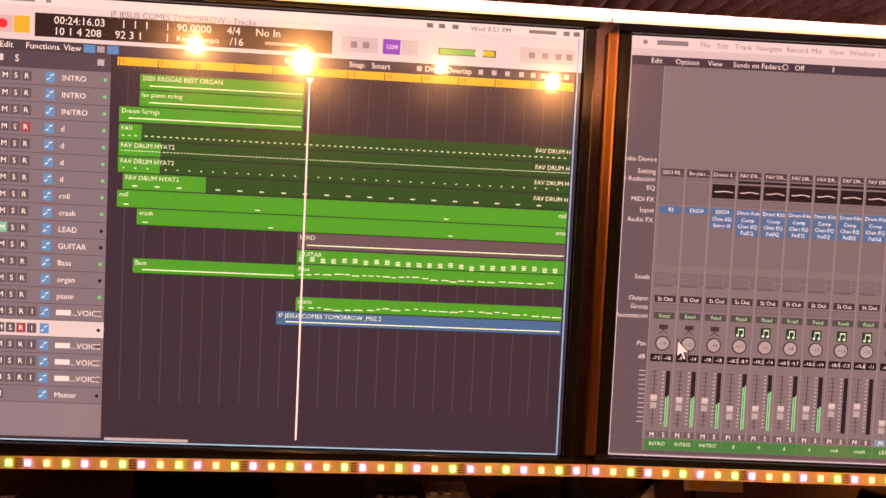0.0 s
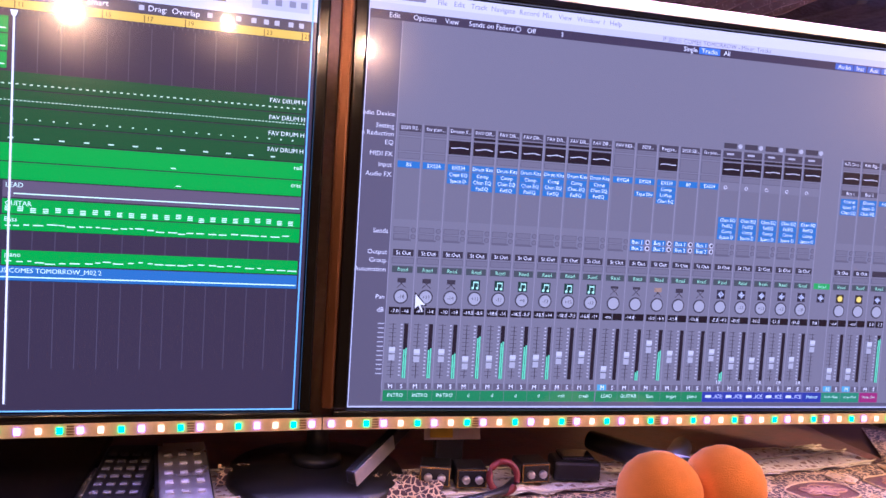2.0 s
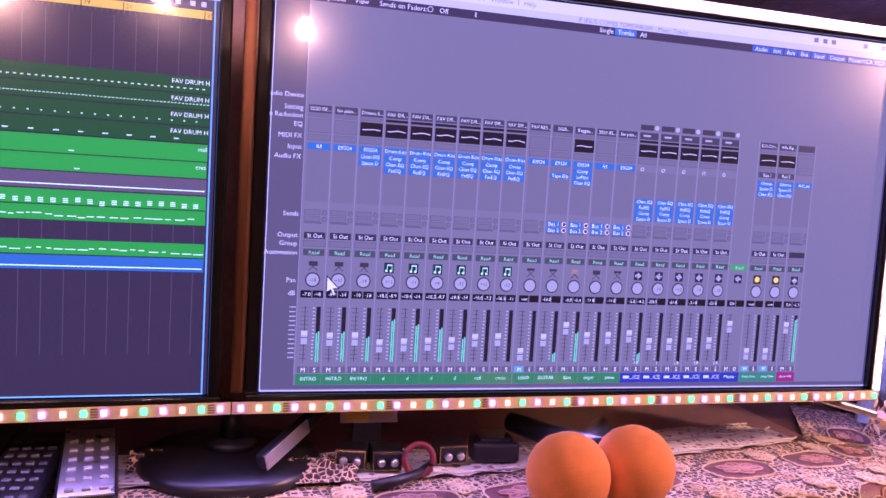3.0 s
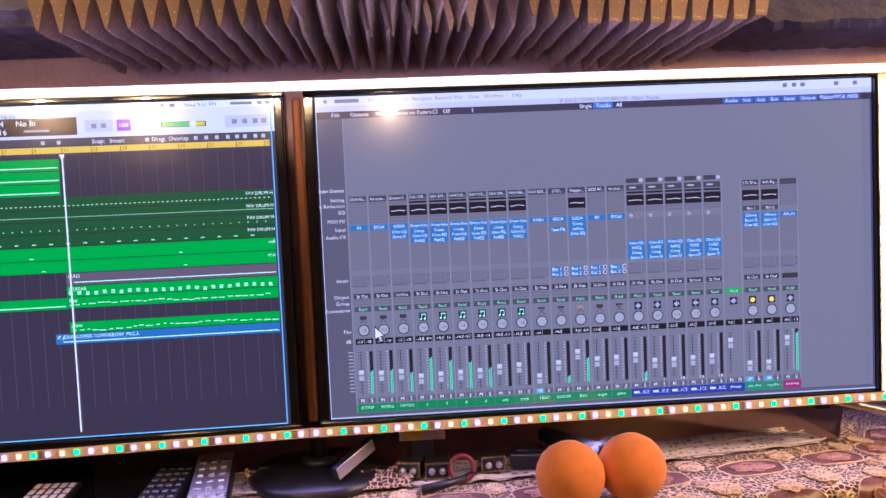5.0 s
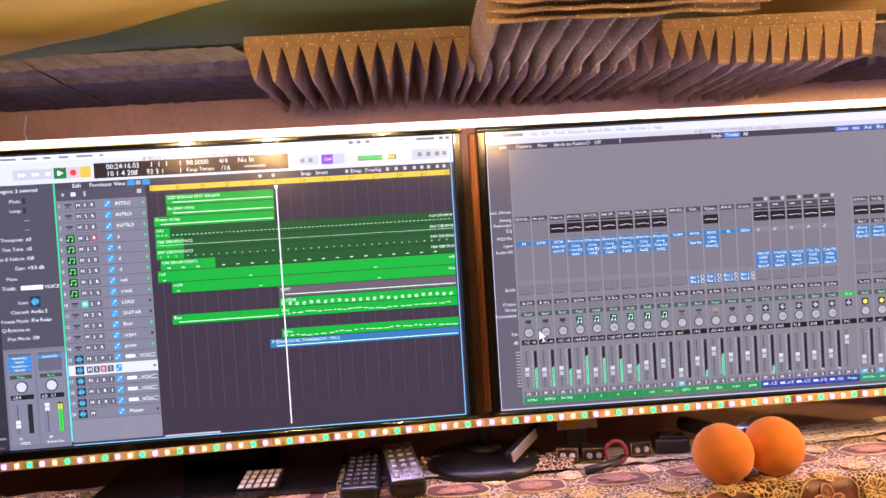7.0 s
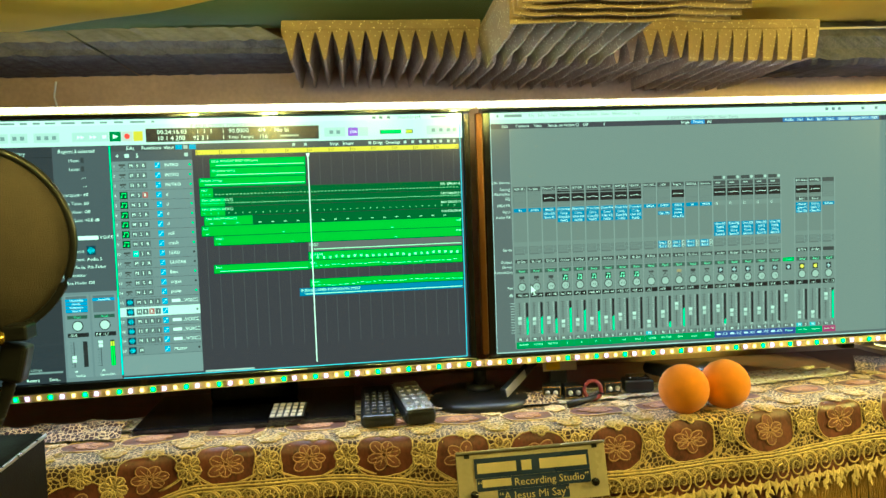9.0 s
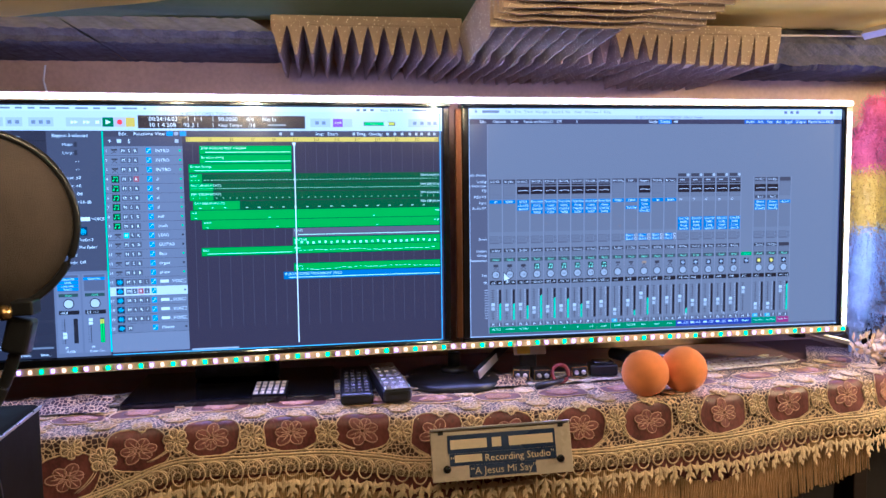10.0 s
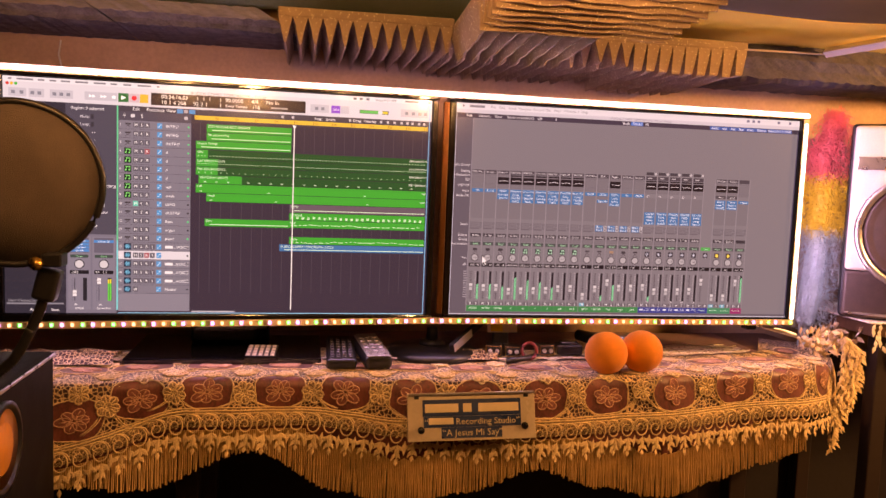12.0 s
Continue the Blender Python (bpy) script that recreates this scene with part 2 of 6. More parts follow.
class Mesh:
    """Collects pieces with several materials into one mesh."""

    def __init__(self):
        self.v, self.f, self.i, self.mats = [], [], [], []

    def add(self, verts, faces, material):
        if material not in self.mats:
            self.mats.append(material)
        k, o = self.mats.index(material), len(self.v)
        self.v.extend(verts)
        self.f.extend(tuple(o + a for a in f) for f in faces)
        self.i.extend([k] * len(faces))

    def make(self, name, parent=None, smooth=False, label=""):
        return link(name, self.v, self.f, self.mats, parent, self.i, smooth, label)


def lathe(profile, centre, axis_m=None, steps=40):
    """A turned shape: profile rows (radius, height) round z, put at centre by axis_m."""
    verts, faces = [], []
    m = Matrix.Translation(centre) @ (axis_m or Matrix())
    for r, h in profile:
        for k in range(steps):
            w = 2 * math.pi * k / steps
            verts.append(m @ Vector((r * math.cos(w), r * math.sin(w), h)))
    for i in range(len(profile) - 1):
        for k in range(steps):
            k2 = (k + 1) % steps
            faces.append((i * steps + k, i * steps + k2, (i + 1) * steps + k2, (i + 1) * steps + k))
    if profile[0][0] > 1e-6:
        faces.append(tuple(range(steps))[::-1])
    if profile[-1][0] > 1e-6:
        faces.append(tuple((len(profile) - 1) * steps + k for k in range(steps)))
    return verts, faces


TEXT_CACHE = {}


def letters(text):
    """Flat outline of a line of words one unit high, with its width."""
    if text not in TEXT_CACHE:
        cu = bpy.data.curves.new("words", "FONT")
        cu.body, cu.size, cu.resolution_u = text, 1.0, 2
        ob = bpy.data.objects.new("words", cu)
        me = ob.to_mesh()
        vs = [tuple(v.co) for v in me.vertices]
        fs = [tuple(p.vertices) for p in me.polygons]
        ob.to_mesh_clear()
        bpy.data.objects.remove(ob)
        bpy.data.curves.remove(cu)
        xs = [v[0] for v in vs] or [0, 1]
        TEXT_CACHE[text] = (vs, fs, max(xs))
    return TEXT_CACHE[text]

# ---- the room ----
TOP = 0.783           # top of the cloth on the table
WALL_Y = 1.09


def block(name, lo, hi, material, label, category, kind="structure", bevel=0.0, seg=2):
    ob = part(name, box_bm(lo, hi, bevel, seg=seg), material)
    return tagged(ob, label, category, kind=kind)


block("floor", (-2.6, -2.4, -0.1), (2.6, 1.3, 0.0), M_floor, "dark floor of the small studio room", "floor")
block("wall_back", (-2.6, -2.5, 0.0), (2.6, -2.4, 2.5), M_wall, "dark painted wall behind the desk chair side", "wall")
block("wall_left", (-2.7, -2.4, 0.0), (-2.6, 1.3, 2.5), M_wall, "dark painted side wall", "wall")
block("wall_right", (2.6, -2.4, 0.0), (2.7, 1.3, 2.5), M_wall, "dark painted side wall", "wall")
block("ceiling", (-2.7, -2.5, 2.5), (2.7, 1.3, 2.6), M_wall, "plain dark ceiling above the cloth canopy", "ceiling")

# kraft paper wall behind the screens, gently creased
def sheet(name, nx, ny, fn, material, smooth=True, thick=0.0):
    verts = [fn(i / nx, j / ny) for j in range(ny + 1) for i in range(nx + 1)]
    faces = [(j * (nx + 1) + i, j * (nx + 1) + i + 1, (j + 1) * (nx + 1) + i + 1, (j + 1) * (nx + 1) + i) for j in range(ny) for i in range(nx)]
    ob = link(name, verts, faces, material, smooth=smooth)
    if thick:
        mod = ob.modifiers.new("thickness", "SOLIDIFY")
        mod.thickness, mod.offset = thick, 1
    return ob


def wall_fn(a, b):
    x, z = -2.6 + 5.2 * a, 0.0 + 2.5 * b
    crease = 0.010 * noise.noise((x * 3.1, z * 5.0, 1)) + 0.006 * abs(noise.noise((x * 9, z * 7, 4)))
    return (x, WALL_Y + crease, z)


tagged(sheet("wall_front", 220, 100, wall_fn, M_kraft, thick=-0.08), "wall covered with creased brown kraft paper", "wall", kind="structure")

# added sheet: its near-black colour is the shade below the table
block("shade_panel", (-2.59, 1.040, 0.0), (2.59, 1.068, 0.735), M_undershade, "added dark sheet standing for the shade under the table", "wall panel")

# canopy of flag cloth under the ceiling
FX, FY = 0.095, 0.545
def canopy_z(x, y):
    z = 1.452 + 0.05 * max(0.0, 0.55 - y) + 0.010 * math.sin(x * 5.2 + y * 2) * (1 - 0.5 * min(1, abs(y))) + 0.006 * noise.noise((x * 4, y * 7, 2))
    return z + max(0.0, -0.05 - y) * 0.75


# green field, then a gold saltire arm, then the black field, each with a straight seam
cv, cf, ci = [], [], []
xs = [-1.3 + (FX + 1.3) * i / 140 for i in range(140)] + [FX + (1.9 - FX) * i / 180 for i in range(181)]
RUNS = ((60, 0), (40, 1), (60, 2), (40, 0))
rows_n = sum(n for n, _ in RUNS) + 1
for x in xs:
    g = FY + (0.49 * (FX - x) if x < FX else 0.60 * (x - FX))
    seams = [min(0.93, max(-0.82, v)) for v in (0.93, g, g - 0.25 - 0.5 * max(0.0, min(0.5, x - 0.55)), g - 0.6 - abs(x - FX), -0.82)]
    for k, (n, _) in enumerate(RUNS):
        for j in range(n):
            y = seams[k] + (seams[k + 1] - seams[k]) * j / n
            cv.append((x, y, canopy_z(x, y)))
    cv.append((x, -0.82, canopy_z(x, -0.82)))
for i in range(len(xs) - 1):
    j = 0
    for n, colour in RUNS:
        for _ in range(n):
            a, b = i * rows_n + j, (i + 1) * rows_n + j
            j += 1
            if max(cv[a][1] - cv[a + 1][1], cv[b][1] - cv[b + 1][1]) > 1e-5:
                cf.append((a, a + 1, b + 1, b))
                ci.append(colour)
canopy = empty("flag_canopy", "green, gold and black flag cloth stretched overhead", "flag")
for k, (nm, cloth_mat) in enumerate((("green_field", M_green), ("gold_band", M_gold), ("black_field", M_blackcloth))):
    faces = [f for f, c in zip(cf, ci) if c == k]
    used = {v: i for i, v in enumerate(sorted({v for f in faces for v in f}))}
    field = link(nm, [cv[v] for v in used], [tuple(used[v] for v in f) for f in faces], cloth_mat, canopy, None, True)
    mod = field.modifiers.new("thickness", "SOLIDIFY")
    mod.thickness = 0.002

# charcoal foam strips along the head of the wall
def foam_strip(x0, x1, label, seed, low=0.0, mats=(M_slate, M_slate2)):
    n = 160
    V, F, I = [], [], []
    for i in range(n + 1):
        x = x0 + (x1 - x0) * i / n
        w = 0.004 * noise.noise((x * 14, seed, 0)) + 0.003 * noise.noise((x * 60, seed, 3))
        prof = [(1.08, 1.452), (0.90, 1.452), (0.882 + w, 1.449), (0.868 + w, 1.418 + w), (0.878 + w, 1.398), (0.872 + w, 1.377 + 1.5 * w), (0.90, 1.370 + w), (1.08, 1.374)]
        prof = [(y, z + low * max(0.0, (1.43 - z) / 0.06)) for y, z in prof]
        V += [(x - (z - 1.412) * 1.6, y + 0.004 * noise.noise((x * 45, z * 90, seed)), z + 0.003 * noise.noise((x * 70, z * 60, seed + 5))) for y, z in prof]
    k = 8
    for i in range(n):
        for j in range(k - 1):
            F.append((i * k + j, i * k + j + 1, (i + 1) * k + j + 1, (i + 1) * k + j))
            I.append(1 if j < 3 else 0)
    F += [tuple(range(k))[::-1], tuple(n * k + j for j in range(k))]
    I += [0, 0]
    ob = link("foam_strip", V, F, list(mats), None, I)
    tagged(ob, label, "foam strip")


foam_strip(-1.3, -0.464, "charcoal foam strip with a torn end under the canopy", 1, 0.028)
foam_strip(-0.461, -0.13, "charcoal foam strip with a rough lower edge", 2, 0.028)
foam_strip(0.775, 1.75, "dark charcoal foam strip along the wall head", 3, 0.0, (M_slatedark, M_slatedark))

# wedge foam tiles hung under the canopy
PITCH, DEPTH = 0.02658, 0.30


def wedge_mesh(seed, length, blunt=False):
    """One wedge, its ridge down and along y, slightly bowed as soft foam is; a blunt one is pressed broad at its front end."""
    r = random.Random(seed)
    V, F = [], []
    n = 10
    for i in range(n + 1):
        y = length * i / n
        bow = 0.0022 * math.sin(i / n * 3.0 + r.uniform(0, 3)) * (i / n)
        nib = r.uniform(-0.002, 0.002)
        h = PITCH / 2
        if blunt:
            q = max(0.0, 1 - i / 1.6)
            hang = 0.053 + nib + 0.010 * (i / n)
            lean = -0.0050 * q
            V += [(-h, y, 0.0), (-h * (0.46 + 0.44 * q), y, -0.016), (bow + lean - 0.0016 - 0.0062 * q, y, -hang), (bow + lean + 0.0016 + 0.0072 * q, y, -hang), (h * (0.46 + 0.36 * q), y, -0.016), (h, y, 0.0)]
            continue
        V += [(-h, y, 0.0), (-h * 0.62 + bow * 0.3, y, -0.016), (bow - 0.0016, y, -0.047 + nib), (bow + 0.0016, y, -0.047 + nib), (h * 0.62 + bow * 0.3, y, -0.016), (h, y, 0.0)]
    for i in range(n):
        for j in range(5):
            a = i * 6 + j
            F.append((a, a + 1, a + 7, a + 6))
    F.append((5, 4, 3, 2, 1, 0))
    F.append(tuple(n * 6 + j for j in range(6)))
    me = bpy.data.meshes.new("wedge")
    me.from_pydata(V, [], F)
    me.materials.append(M_foam)
    me.update()
    return me


WEDGES = [wedge_mesh(s, DEPTH) for s in range(5)]
BLUNT = [wedge_mesh(s, DEPTH, True) for s in range(5, 10)]


def foam_tile(m, label, seed, n=12, shapes=WEDGES):
    r = random.Random(seed)
    tile = empty("foam_tile", label, "acoustic foam", group="wedge foam tiles")
    part("backing", box_bm((-n / 2 * PITCH, 0, -0.001), (n / 2 * PITCH, DEPTH, 0.017), 0.003), M_foam, tile)
    for i in range(n):
        w = new("wedge", (WEDGES if i < 3 else shapes)[r.randrange(5)])
        w.parent = tile
        if shapes is BLUNT:
            w.scale = (0.86, 1, 0.90) if i == n - 1 else (1, 1, 0.9 + 0.10 * min(1, i / 4))
        w.location = ((i - n / 2 + 0.5) * PITCH, 0, 0)
    tile.matrix_world = m
    return tile


TZ = 1.410
foam_tile(pose(0.018, 0.735, TZ, 0, 0, 0), "tan wedge foam tile with glittering cut ends", 1)
foam_tile(pose(0.325, 0.775, TZ - 0.003, 0, 0, 0), "shadowed tan wedge foam tile in the middle", 2)
foam_tile(pose(0.614, 0.750, TZ - 0.001, 0, 0, 0), "tan wedge foam tile with rounded glittering ends", 3, 12, BLUNT)
foam_tile(pose(0.280, 0.452, TZ + 0.010, -4.6, 0, 0), "tan wedge foam tile hung forward under the canopy", 4, 8)
foam_tile(pose(0.168, 0.325, TZ + 0.012, 0, 0, -90) @ pose(0, 0, 0, 0, -6, 0), "tan wedge foam tile with ridges running across", 5)

# white batten at the edge of the canopy
vb, fb = tube([(1.02, 0.86, 1.437), (1.10, 0.62, 1.446), (1.25, 0.2, 1.47)], 0.011, 4)
tagged(link("batten", vb, fb, M_white), "white painted wooden batten at the canopy's edge", "batten")
vb, fb = tube([(0.45, 0.885, 1.437), (0.75, 0.878, 1.434), (1.02, 0.862, 1.434)], 0.0022, 5)
tagged(link("canopy_hem", vb, fb, M_paper), "pale stitched hem along the flag cloth", "hem")
vb, fb = tube([(-0.60, 1.075, 1.39), (-0.603, 1.07, 1.36), (-0.598, 1.072, 1.335)], 0.002, 5)
tagged(link("wall_wire", vb, fb, M_white), "short white wire hanging on the kraft paper", "wire")

# ---- bulbs over the desk ----
# the last and largest is an unseen fill, added to brighten the right side
for x, y, z, r in ((-0.350, 0.078, 1.362, 0.012), (-0.179, -0.038, 1.366, 0.020), (0.086, -0.10, 1.387, 0.010), (0.277, 0.045, 1.345, 0.012), (1.65, 0.15, 1.42, 0.060)):
    bulb = empty("bulb", "warm glowing bulb hung out of view under the canopy", "bulb", group="bulbs over the desk")
    v, f = lathe([(0.0, -r), (r * 0.6, -r * 0.8), (r * 0.97, -r * 0.25), (r * 0.9, r * 0.4), (r * 0.45, r), (r * 0.4, r * 1.3)], (0, 0, 0), steps=16)
    link("glass", v, f, M_globe if 0.015 < r < 0.03 else M_bulb, bulb, smooth=True, label="glowing warm glass")
    v, f = lathe([(r * 0.5, r * 1.3), (r * 0.55, r * 2.2), (r * 0.2, r * 2.6)], (0, 0, 0), steps=12)
    link("cap", v, f, M_brass, bulb, smooth=True)
    v, f = tube([(0, 0, r * 2.5), (0.002, 0, canopy_z(x, y) - z)], 0.0015, 5)
    link("cord", v, f, M_black, bulb)
    bulb.location = (x, y, z)

# ---- screens ----
SCREEN_MATS = {}


def sc(r, g, b):
    """The lit screen colour of that display value."""
    key = (r, g, b)
    if key not in SCREEN_MATS:
        SCREEN_MATS[key] = glow("screen %d %d %d" % key, lin(r, g, b), 1.0, rough=0.19, coat=0.7)
    return SCREEN_MATS[key]


class Screen:
    """Places flat pieces of a lit picture on a panel: u to the right, v down, both from 0 to 1."""

    def __init__(self, a, b, top, height):
        self.a, self.d = Vector((*a, top)), Vector((b[0] - a[0], b[1] - a[1], 0))
        self.w, self.h = self.d.length, height
        self.n = Vector((self.d.y, -self.d.x, 0)).normalized()

    def pt(self, u, v, k):
        return self.a + self.d * u - Vector((0, 0, self.h * v)) + self.n * (0.0004 * k)

    def rect(self, m, u0, v0, u1, v1, colour, k=1):
        m.add([self.pt(u0, v0, k), self.pt(u0, v1, k), self.pt(u1, v1, k), self.pt(u1, v0, k)], [(0, 1, 2, 3)], sc(*colour))

    def disc(self, m, u, v, r, colour, k=1, n=14):
        m.add([self.pt(u + r / self.w * math.cos(6.2832 * i / n), v - r / self.h * math.sin(6.2832 * i / n), k) for i in range(n)], [tuple(range(n))], sc(*colour))

    def poly(self, m, pts, colour, k=1):
        m.add([self.pt(u, v, k) for u, v in pts], [tuple(range(len(pts)))], sc(*colour))

    def text(self, m, words, u, v, size, colour, k=3, align=0):
        """Words one size (in parts of the height) high, middle at v; align 0 left, 0.5 middle, 1 right."""
        vs, fs, wide = letters(words)
        s = size * self.h
        u0 = u - align * wide * s / self.w
        o = self.pt(u0, v + size * 0.35, k)
        d = self.d.normalized()
        m.add([o + d * (x * s) + Vector((0, 0, y * s)) for x, y, _ in vs], fs, sc(*colour))

    def line(self, m, pts, thick, colour, k=2):
        for (u0, v0), (u1, v1) in zip(pts, pts[1:]):
            m.add([self.pt(u0, v0 - thick, k), self.pt(u0, v0 + thick, k), self.pt(u1, v1 + thick, k), self.pt(u1, v1 - thick, k)], [(0, 1, 2, 3)], sc(*colour))


def television(scr, label):
    """The set behind a lit panel: shell, bezel, panel."""
    tv = empty("television", label, "television")
    d, n = scr.d.normalized(), scr.n
    m = Matrix((d, -n, Vector((0, 0, 1)))).transposed().to_4x4()
    m.translation = scr.a
    W, H = scr.w, scr.h
    part("shell", box_bm((-0.012, 0.006, -H - 0.016), (W + 0.012, 0.045, 0.016), 0.006, m), M_black, tv)
    part("back_cover", box_bm((0.12, 0.046, -H + 0.03), (W - 0.12, 0.075, -0.1), 0.012, m), M_black, tv)
    for nm, lo, hi in (("bezel_top", (-0.014, -0.007, 0.001), (W + 0.014, 0.005, 0.0165)), ("bezel_bottom", (-0.014, -0.007, -H - 0.0165), (W + 0.014, 0.005, -H - 0.001)),
                       ("bezel_left", (-0.014, -0.007, -H - 0.0006), (-0.001, 0.005, 0.0006)), ("bezel_right", (W + 0.001, -0.007, -H - 0.0006), (W + 0.0115, 0.005, 0.0006))):
        part(nm, box_bm(lo, hi, 0.0018, m), M_gloss, tv)
    return tv


LEFT = Screen((-0.588, 0.715), (0.142, 0.742), 1.276, 0.401)
RIGHT = Screen((0.191, 0.755), (0.901, 0.755), 1.277, 0.404)
tv_left = television(LEFT, "flat black television showing a music arranging program")
tv_right = television(RIGHT, "flat black television showing a mixing desk program")

# --- the arranging program ---
S = LEFT
m = Mesh()
# background lifted above the program's near-black, with lens glare in its colour
S.rect(m, 0, 0, 1, 1, (52, 44, 58), 0)
panel = m.make("screen", tv_left, label="lit glossy panel with the track list")
TXT = (226, 226, 232)

m = Mesh()
S.rect(m, 0, 0, 1, 0.098, (196, 196, 206))
S.rect(m, 0, 0, 1, 0.021, (208, 208, 216), 2)
for u, w in ((0.012, 0.007), (0.03, 0.035), (0.075, 0.014), (0.10, 0.014), (0.124, 0.02), (0.155, 0.028), (0.195, 0.026), (0.232, 0.014), (0.26, 0.018), (0.292, 0.03), (0.335, 0.006)):
    S.rect(m, u, 0.007, u + w, 0.014, (120, 120, 130), 3)
S.text(m, "Wed 9:51 PM", 0.855, 0.012, 0.017, (70, 70, 80), 3)
S.rect(m, 0.93, 0.007, 0.965, 0.015, (110, 110, 120), 3)
for u in (0.80, 0.815, 0.832, 0.974, 0.987):
    S.rect(m, u, 0.006, u + 0.008, 0.016, (100, 100, 110), 3)
for u, c in ((0.010, (200, 60, 55)), (0.019, (215, 170, 50)), (0.028, (50, 170, 70))):
    S.disc(m, u, 0.03, 0.0026, c, 3)
S.text(m, "IF JESUS COMES TOMORROW - Tracks", 0.5, 0.03, 0.019, (110, 110, 120), 3, 0.5)
for u0, u1 in ((0.012, 0.05), (0.055, 0.088), (0.10, 0.15), (0.175, 0.247), (0.695, 0.74), (0.92, 0.99)):
    S.rect(m, u0, 0.047, u1, 0.082, (176, 176, 188), 2)
for u in (0.022, 0.04, 0.063, 0.078, 0.11, 0.125, 0.14, 0.71, 0.725, 0.935, 0.952, 0.969, 0.983):
    S.rect(m, u - 0.004, 0.058, u + 0.004, 0.072, (120, 122, 135), 3)
for u in (0.185, 0.21):
    S.poly(m, [(u, 0.058), (u, 0.072), (u + 0.007, 0.065)], (240, 240, 244), 3)
    S.poly(m, [(u + 0.007, 0.058), (u + 0.007, 0.072), (u + 0.014, 0.065)], (240, 240, 244), 3)
S.rect(m, 0.235, 0.059, 0.243, 0.071, (240, 240, 244), 3)
S.rect(m, 0.249, 0.046, 0.272, 0.083, (38, 104, 58), 2)
S.poly(m, [(0.256, 0.055), (0.256, 0.074), (0.267, 0.0645)], (235, 245, 235), 3)
S.rect(m, 0.273, 0.046, 0.296, 0.083, (190, 170, 180), 2)
S.disc(m, 0.2845, 0.0645, 0.0042, (222, 52, 60), 3)
S.rect(m, 0.297, 0.046, 0.316, 0.083, (204, 168, 60), 2)
S.rect(m, 0.746, 0.048, 0.768, 0.082, (126, 66, 190), 2)
S.text(m, "1234", 0.757, 0.065, 0.014, (235, 225, 245), 3, 0.5)
S.rect(m, 0.769, 0.048, 0.79, 0.082, (176, 176, 188), 2)
S.rect(m, 0.816, 0.060, 0.889, 0.076, (60, 60, 60), 2)
S.rect(m, 0.818, 0.062, 0.866, 0.074, (70, 176, 84), 3)
S.rect(m, 0.872, 0.062, 0.887, 0.074, (190, 176, 50), 3)
S.disc(m, 0.868, 0.068, 0.0042, (205, 205, 210), 4)
m.make("control_bar", panel)

m = Mesh()
S.rect(m, 0.322, 0.037, 0.683, 0.089, (40, 30, 34), 2)
for words, u, v in (("00:24:16.03", 0.345, 0.051), ("10 1 4 208", 0.345, 0.075), ("1  1  1", 0.425, 0.051), ("92 3 1", 0.418, 0.075), ("1", 0.478, 0.051), ("1", 0.478, 0.075),
                    ("90.0000", 0.492, 0.051), ("Keep Tempo", 0.492, 0.075), ("4/4", 0.553, 0.051), ("/16", 0.557, 0.075), ("No In", 0.588, 0.051)):
    S.text(m, words, u, v, 0.024 if words != "Keep Tempo" else 0.018, (222, 222, 226), 4)
S.rect(m, 0.60, 0.071, 0.64, 0.078, (150, 150, 155), 4)
m.make("counter_display", panel)

m = Mesh()
S.rect(m, 0, 0.099, 0.1325, 1, (44, 42, 54))
S.text(m, "Library", 0.066, 0.122, 0.02, (190, 190, 200), 3, 0.5)
S.rect(m, 0, 0.137, 0.1325, 0.1385, (20, 20, 26), 2)
S.rect(m, 0.075, 0.20, 0.095, 0.205, (70, 160, 210), 3)
S.rect(m, 0.004, 0.955, 0.128, 0.962, (120, 120, 132), 2)
S.text(m, "User Channel Settings", 0.008, 0.945, 0.016, (150, 150, 160), 3)
for u, w in (("Revert", 0.055), ("Save...", 0.10)):
    S.text(m, u, w, 0.985, 0.017, TXT, 3)
m.make("library_pane", panel)

m = Mesh()
S.rect(m, 0.1335, 0.099, 0.246, 0.655, (70, 68, 82))
S.rect(m, 0.1335, 0.655, 0.246, 1, (106, 104, 120))
S.text(m, "Region: 3 selected", 0.145, 0.117, 0.018, TXT, 3)
for i, (a, b) in enumerate((("Mute:", ""), ("Loop:", ""), ("", "- -"), ("", "- -"), ("Transpose:", "\u00b10"), ("Fine Tune:", "\u00b10"), ("Flex & Follow:", "Off"), ("Gain:", "+0.0 dB"))):
    v = 0.152 + 0.0325 * i
    S.text(m, a, 0.186, v, 0.017, (205, 205, 214), 3, 1)
    S.text(m, b, 0.190, v, 0.017, TXT, 3)
    if i < 2:
        S.rect(m, 0.189, v - 0.01, 0.195, v + 0.01, (48, 46, 56), 3)
S.text(m, "More", 0.150, 0.415, 0.016, (205, 205, 214), 3)
S.text(m, "Track:", 0.141, 0.447, 0.018, TXT, 3)
S.rect(m, 0.175, 0.440, 0.215, 0.455, TXT, 3)
S.text(m, "VOICE", 0.218, 0.447, 0.017, TXT, 3)
S.rect(m, 0.190, 0.478, 0.208, 0.514, (20, 44, 66), 2)
for i in range(9):
    h = (0.002, 0.006, 0.010, 0.014, 0.008, 0.013, 0.006, 0.009, 0.003)[i]
    S.rect(m, 0.1915 + i * 0.0017, 0.496 - h, 0.1925 + i * 0.0017, 0.496 + h, (90, 190, 230), 3)
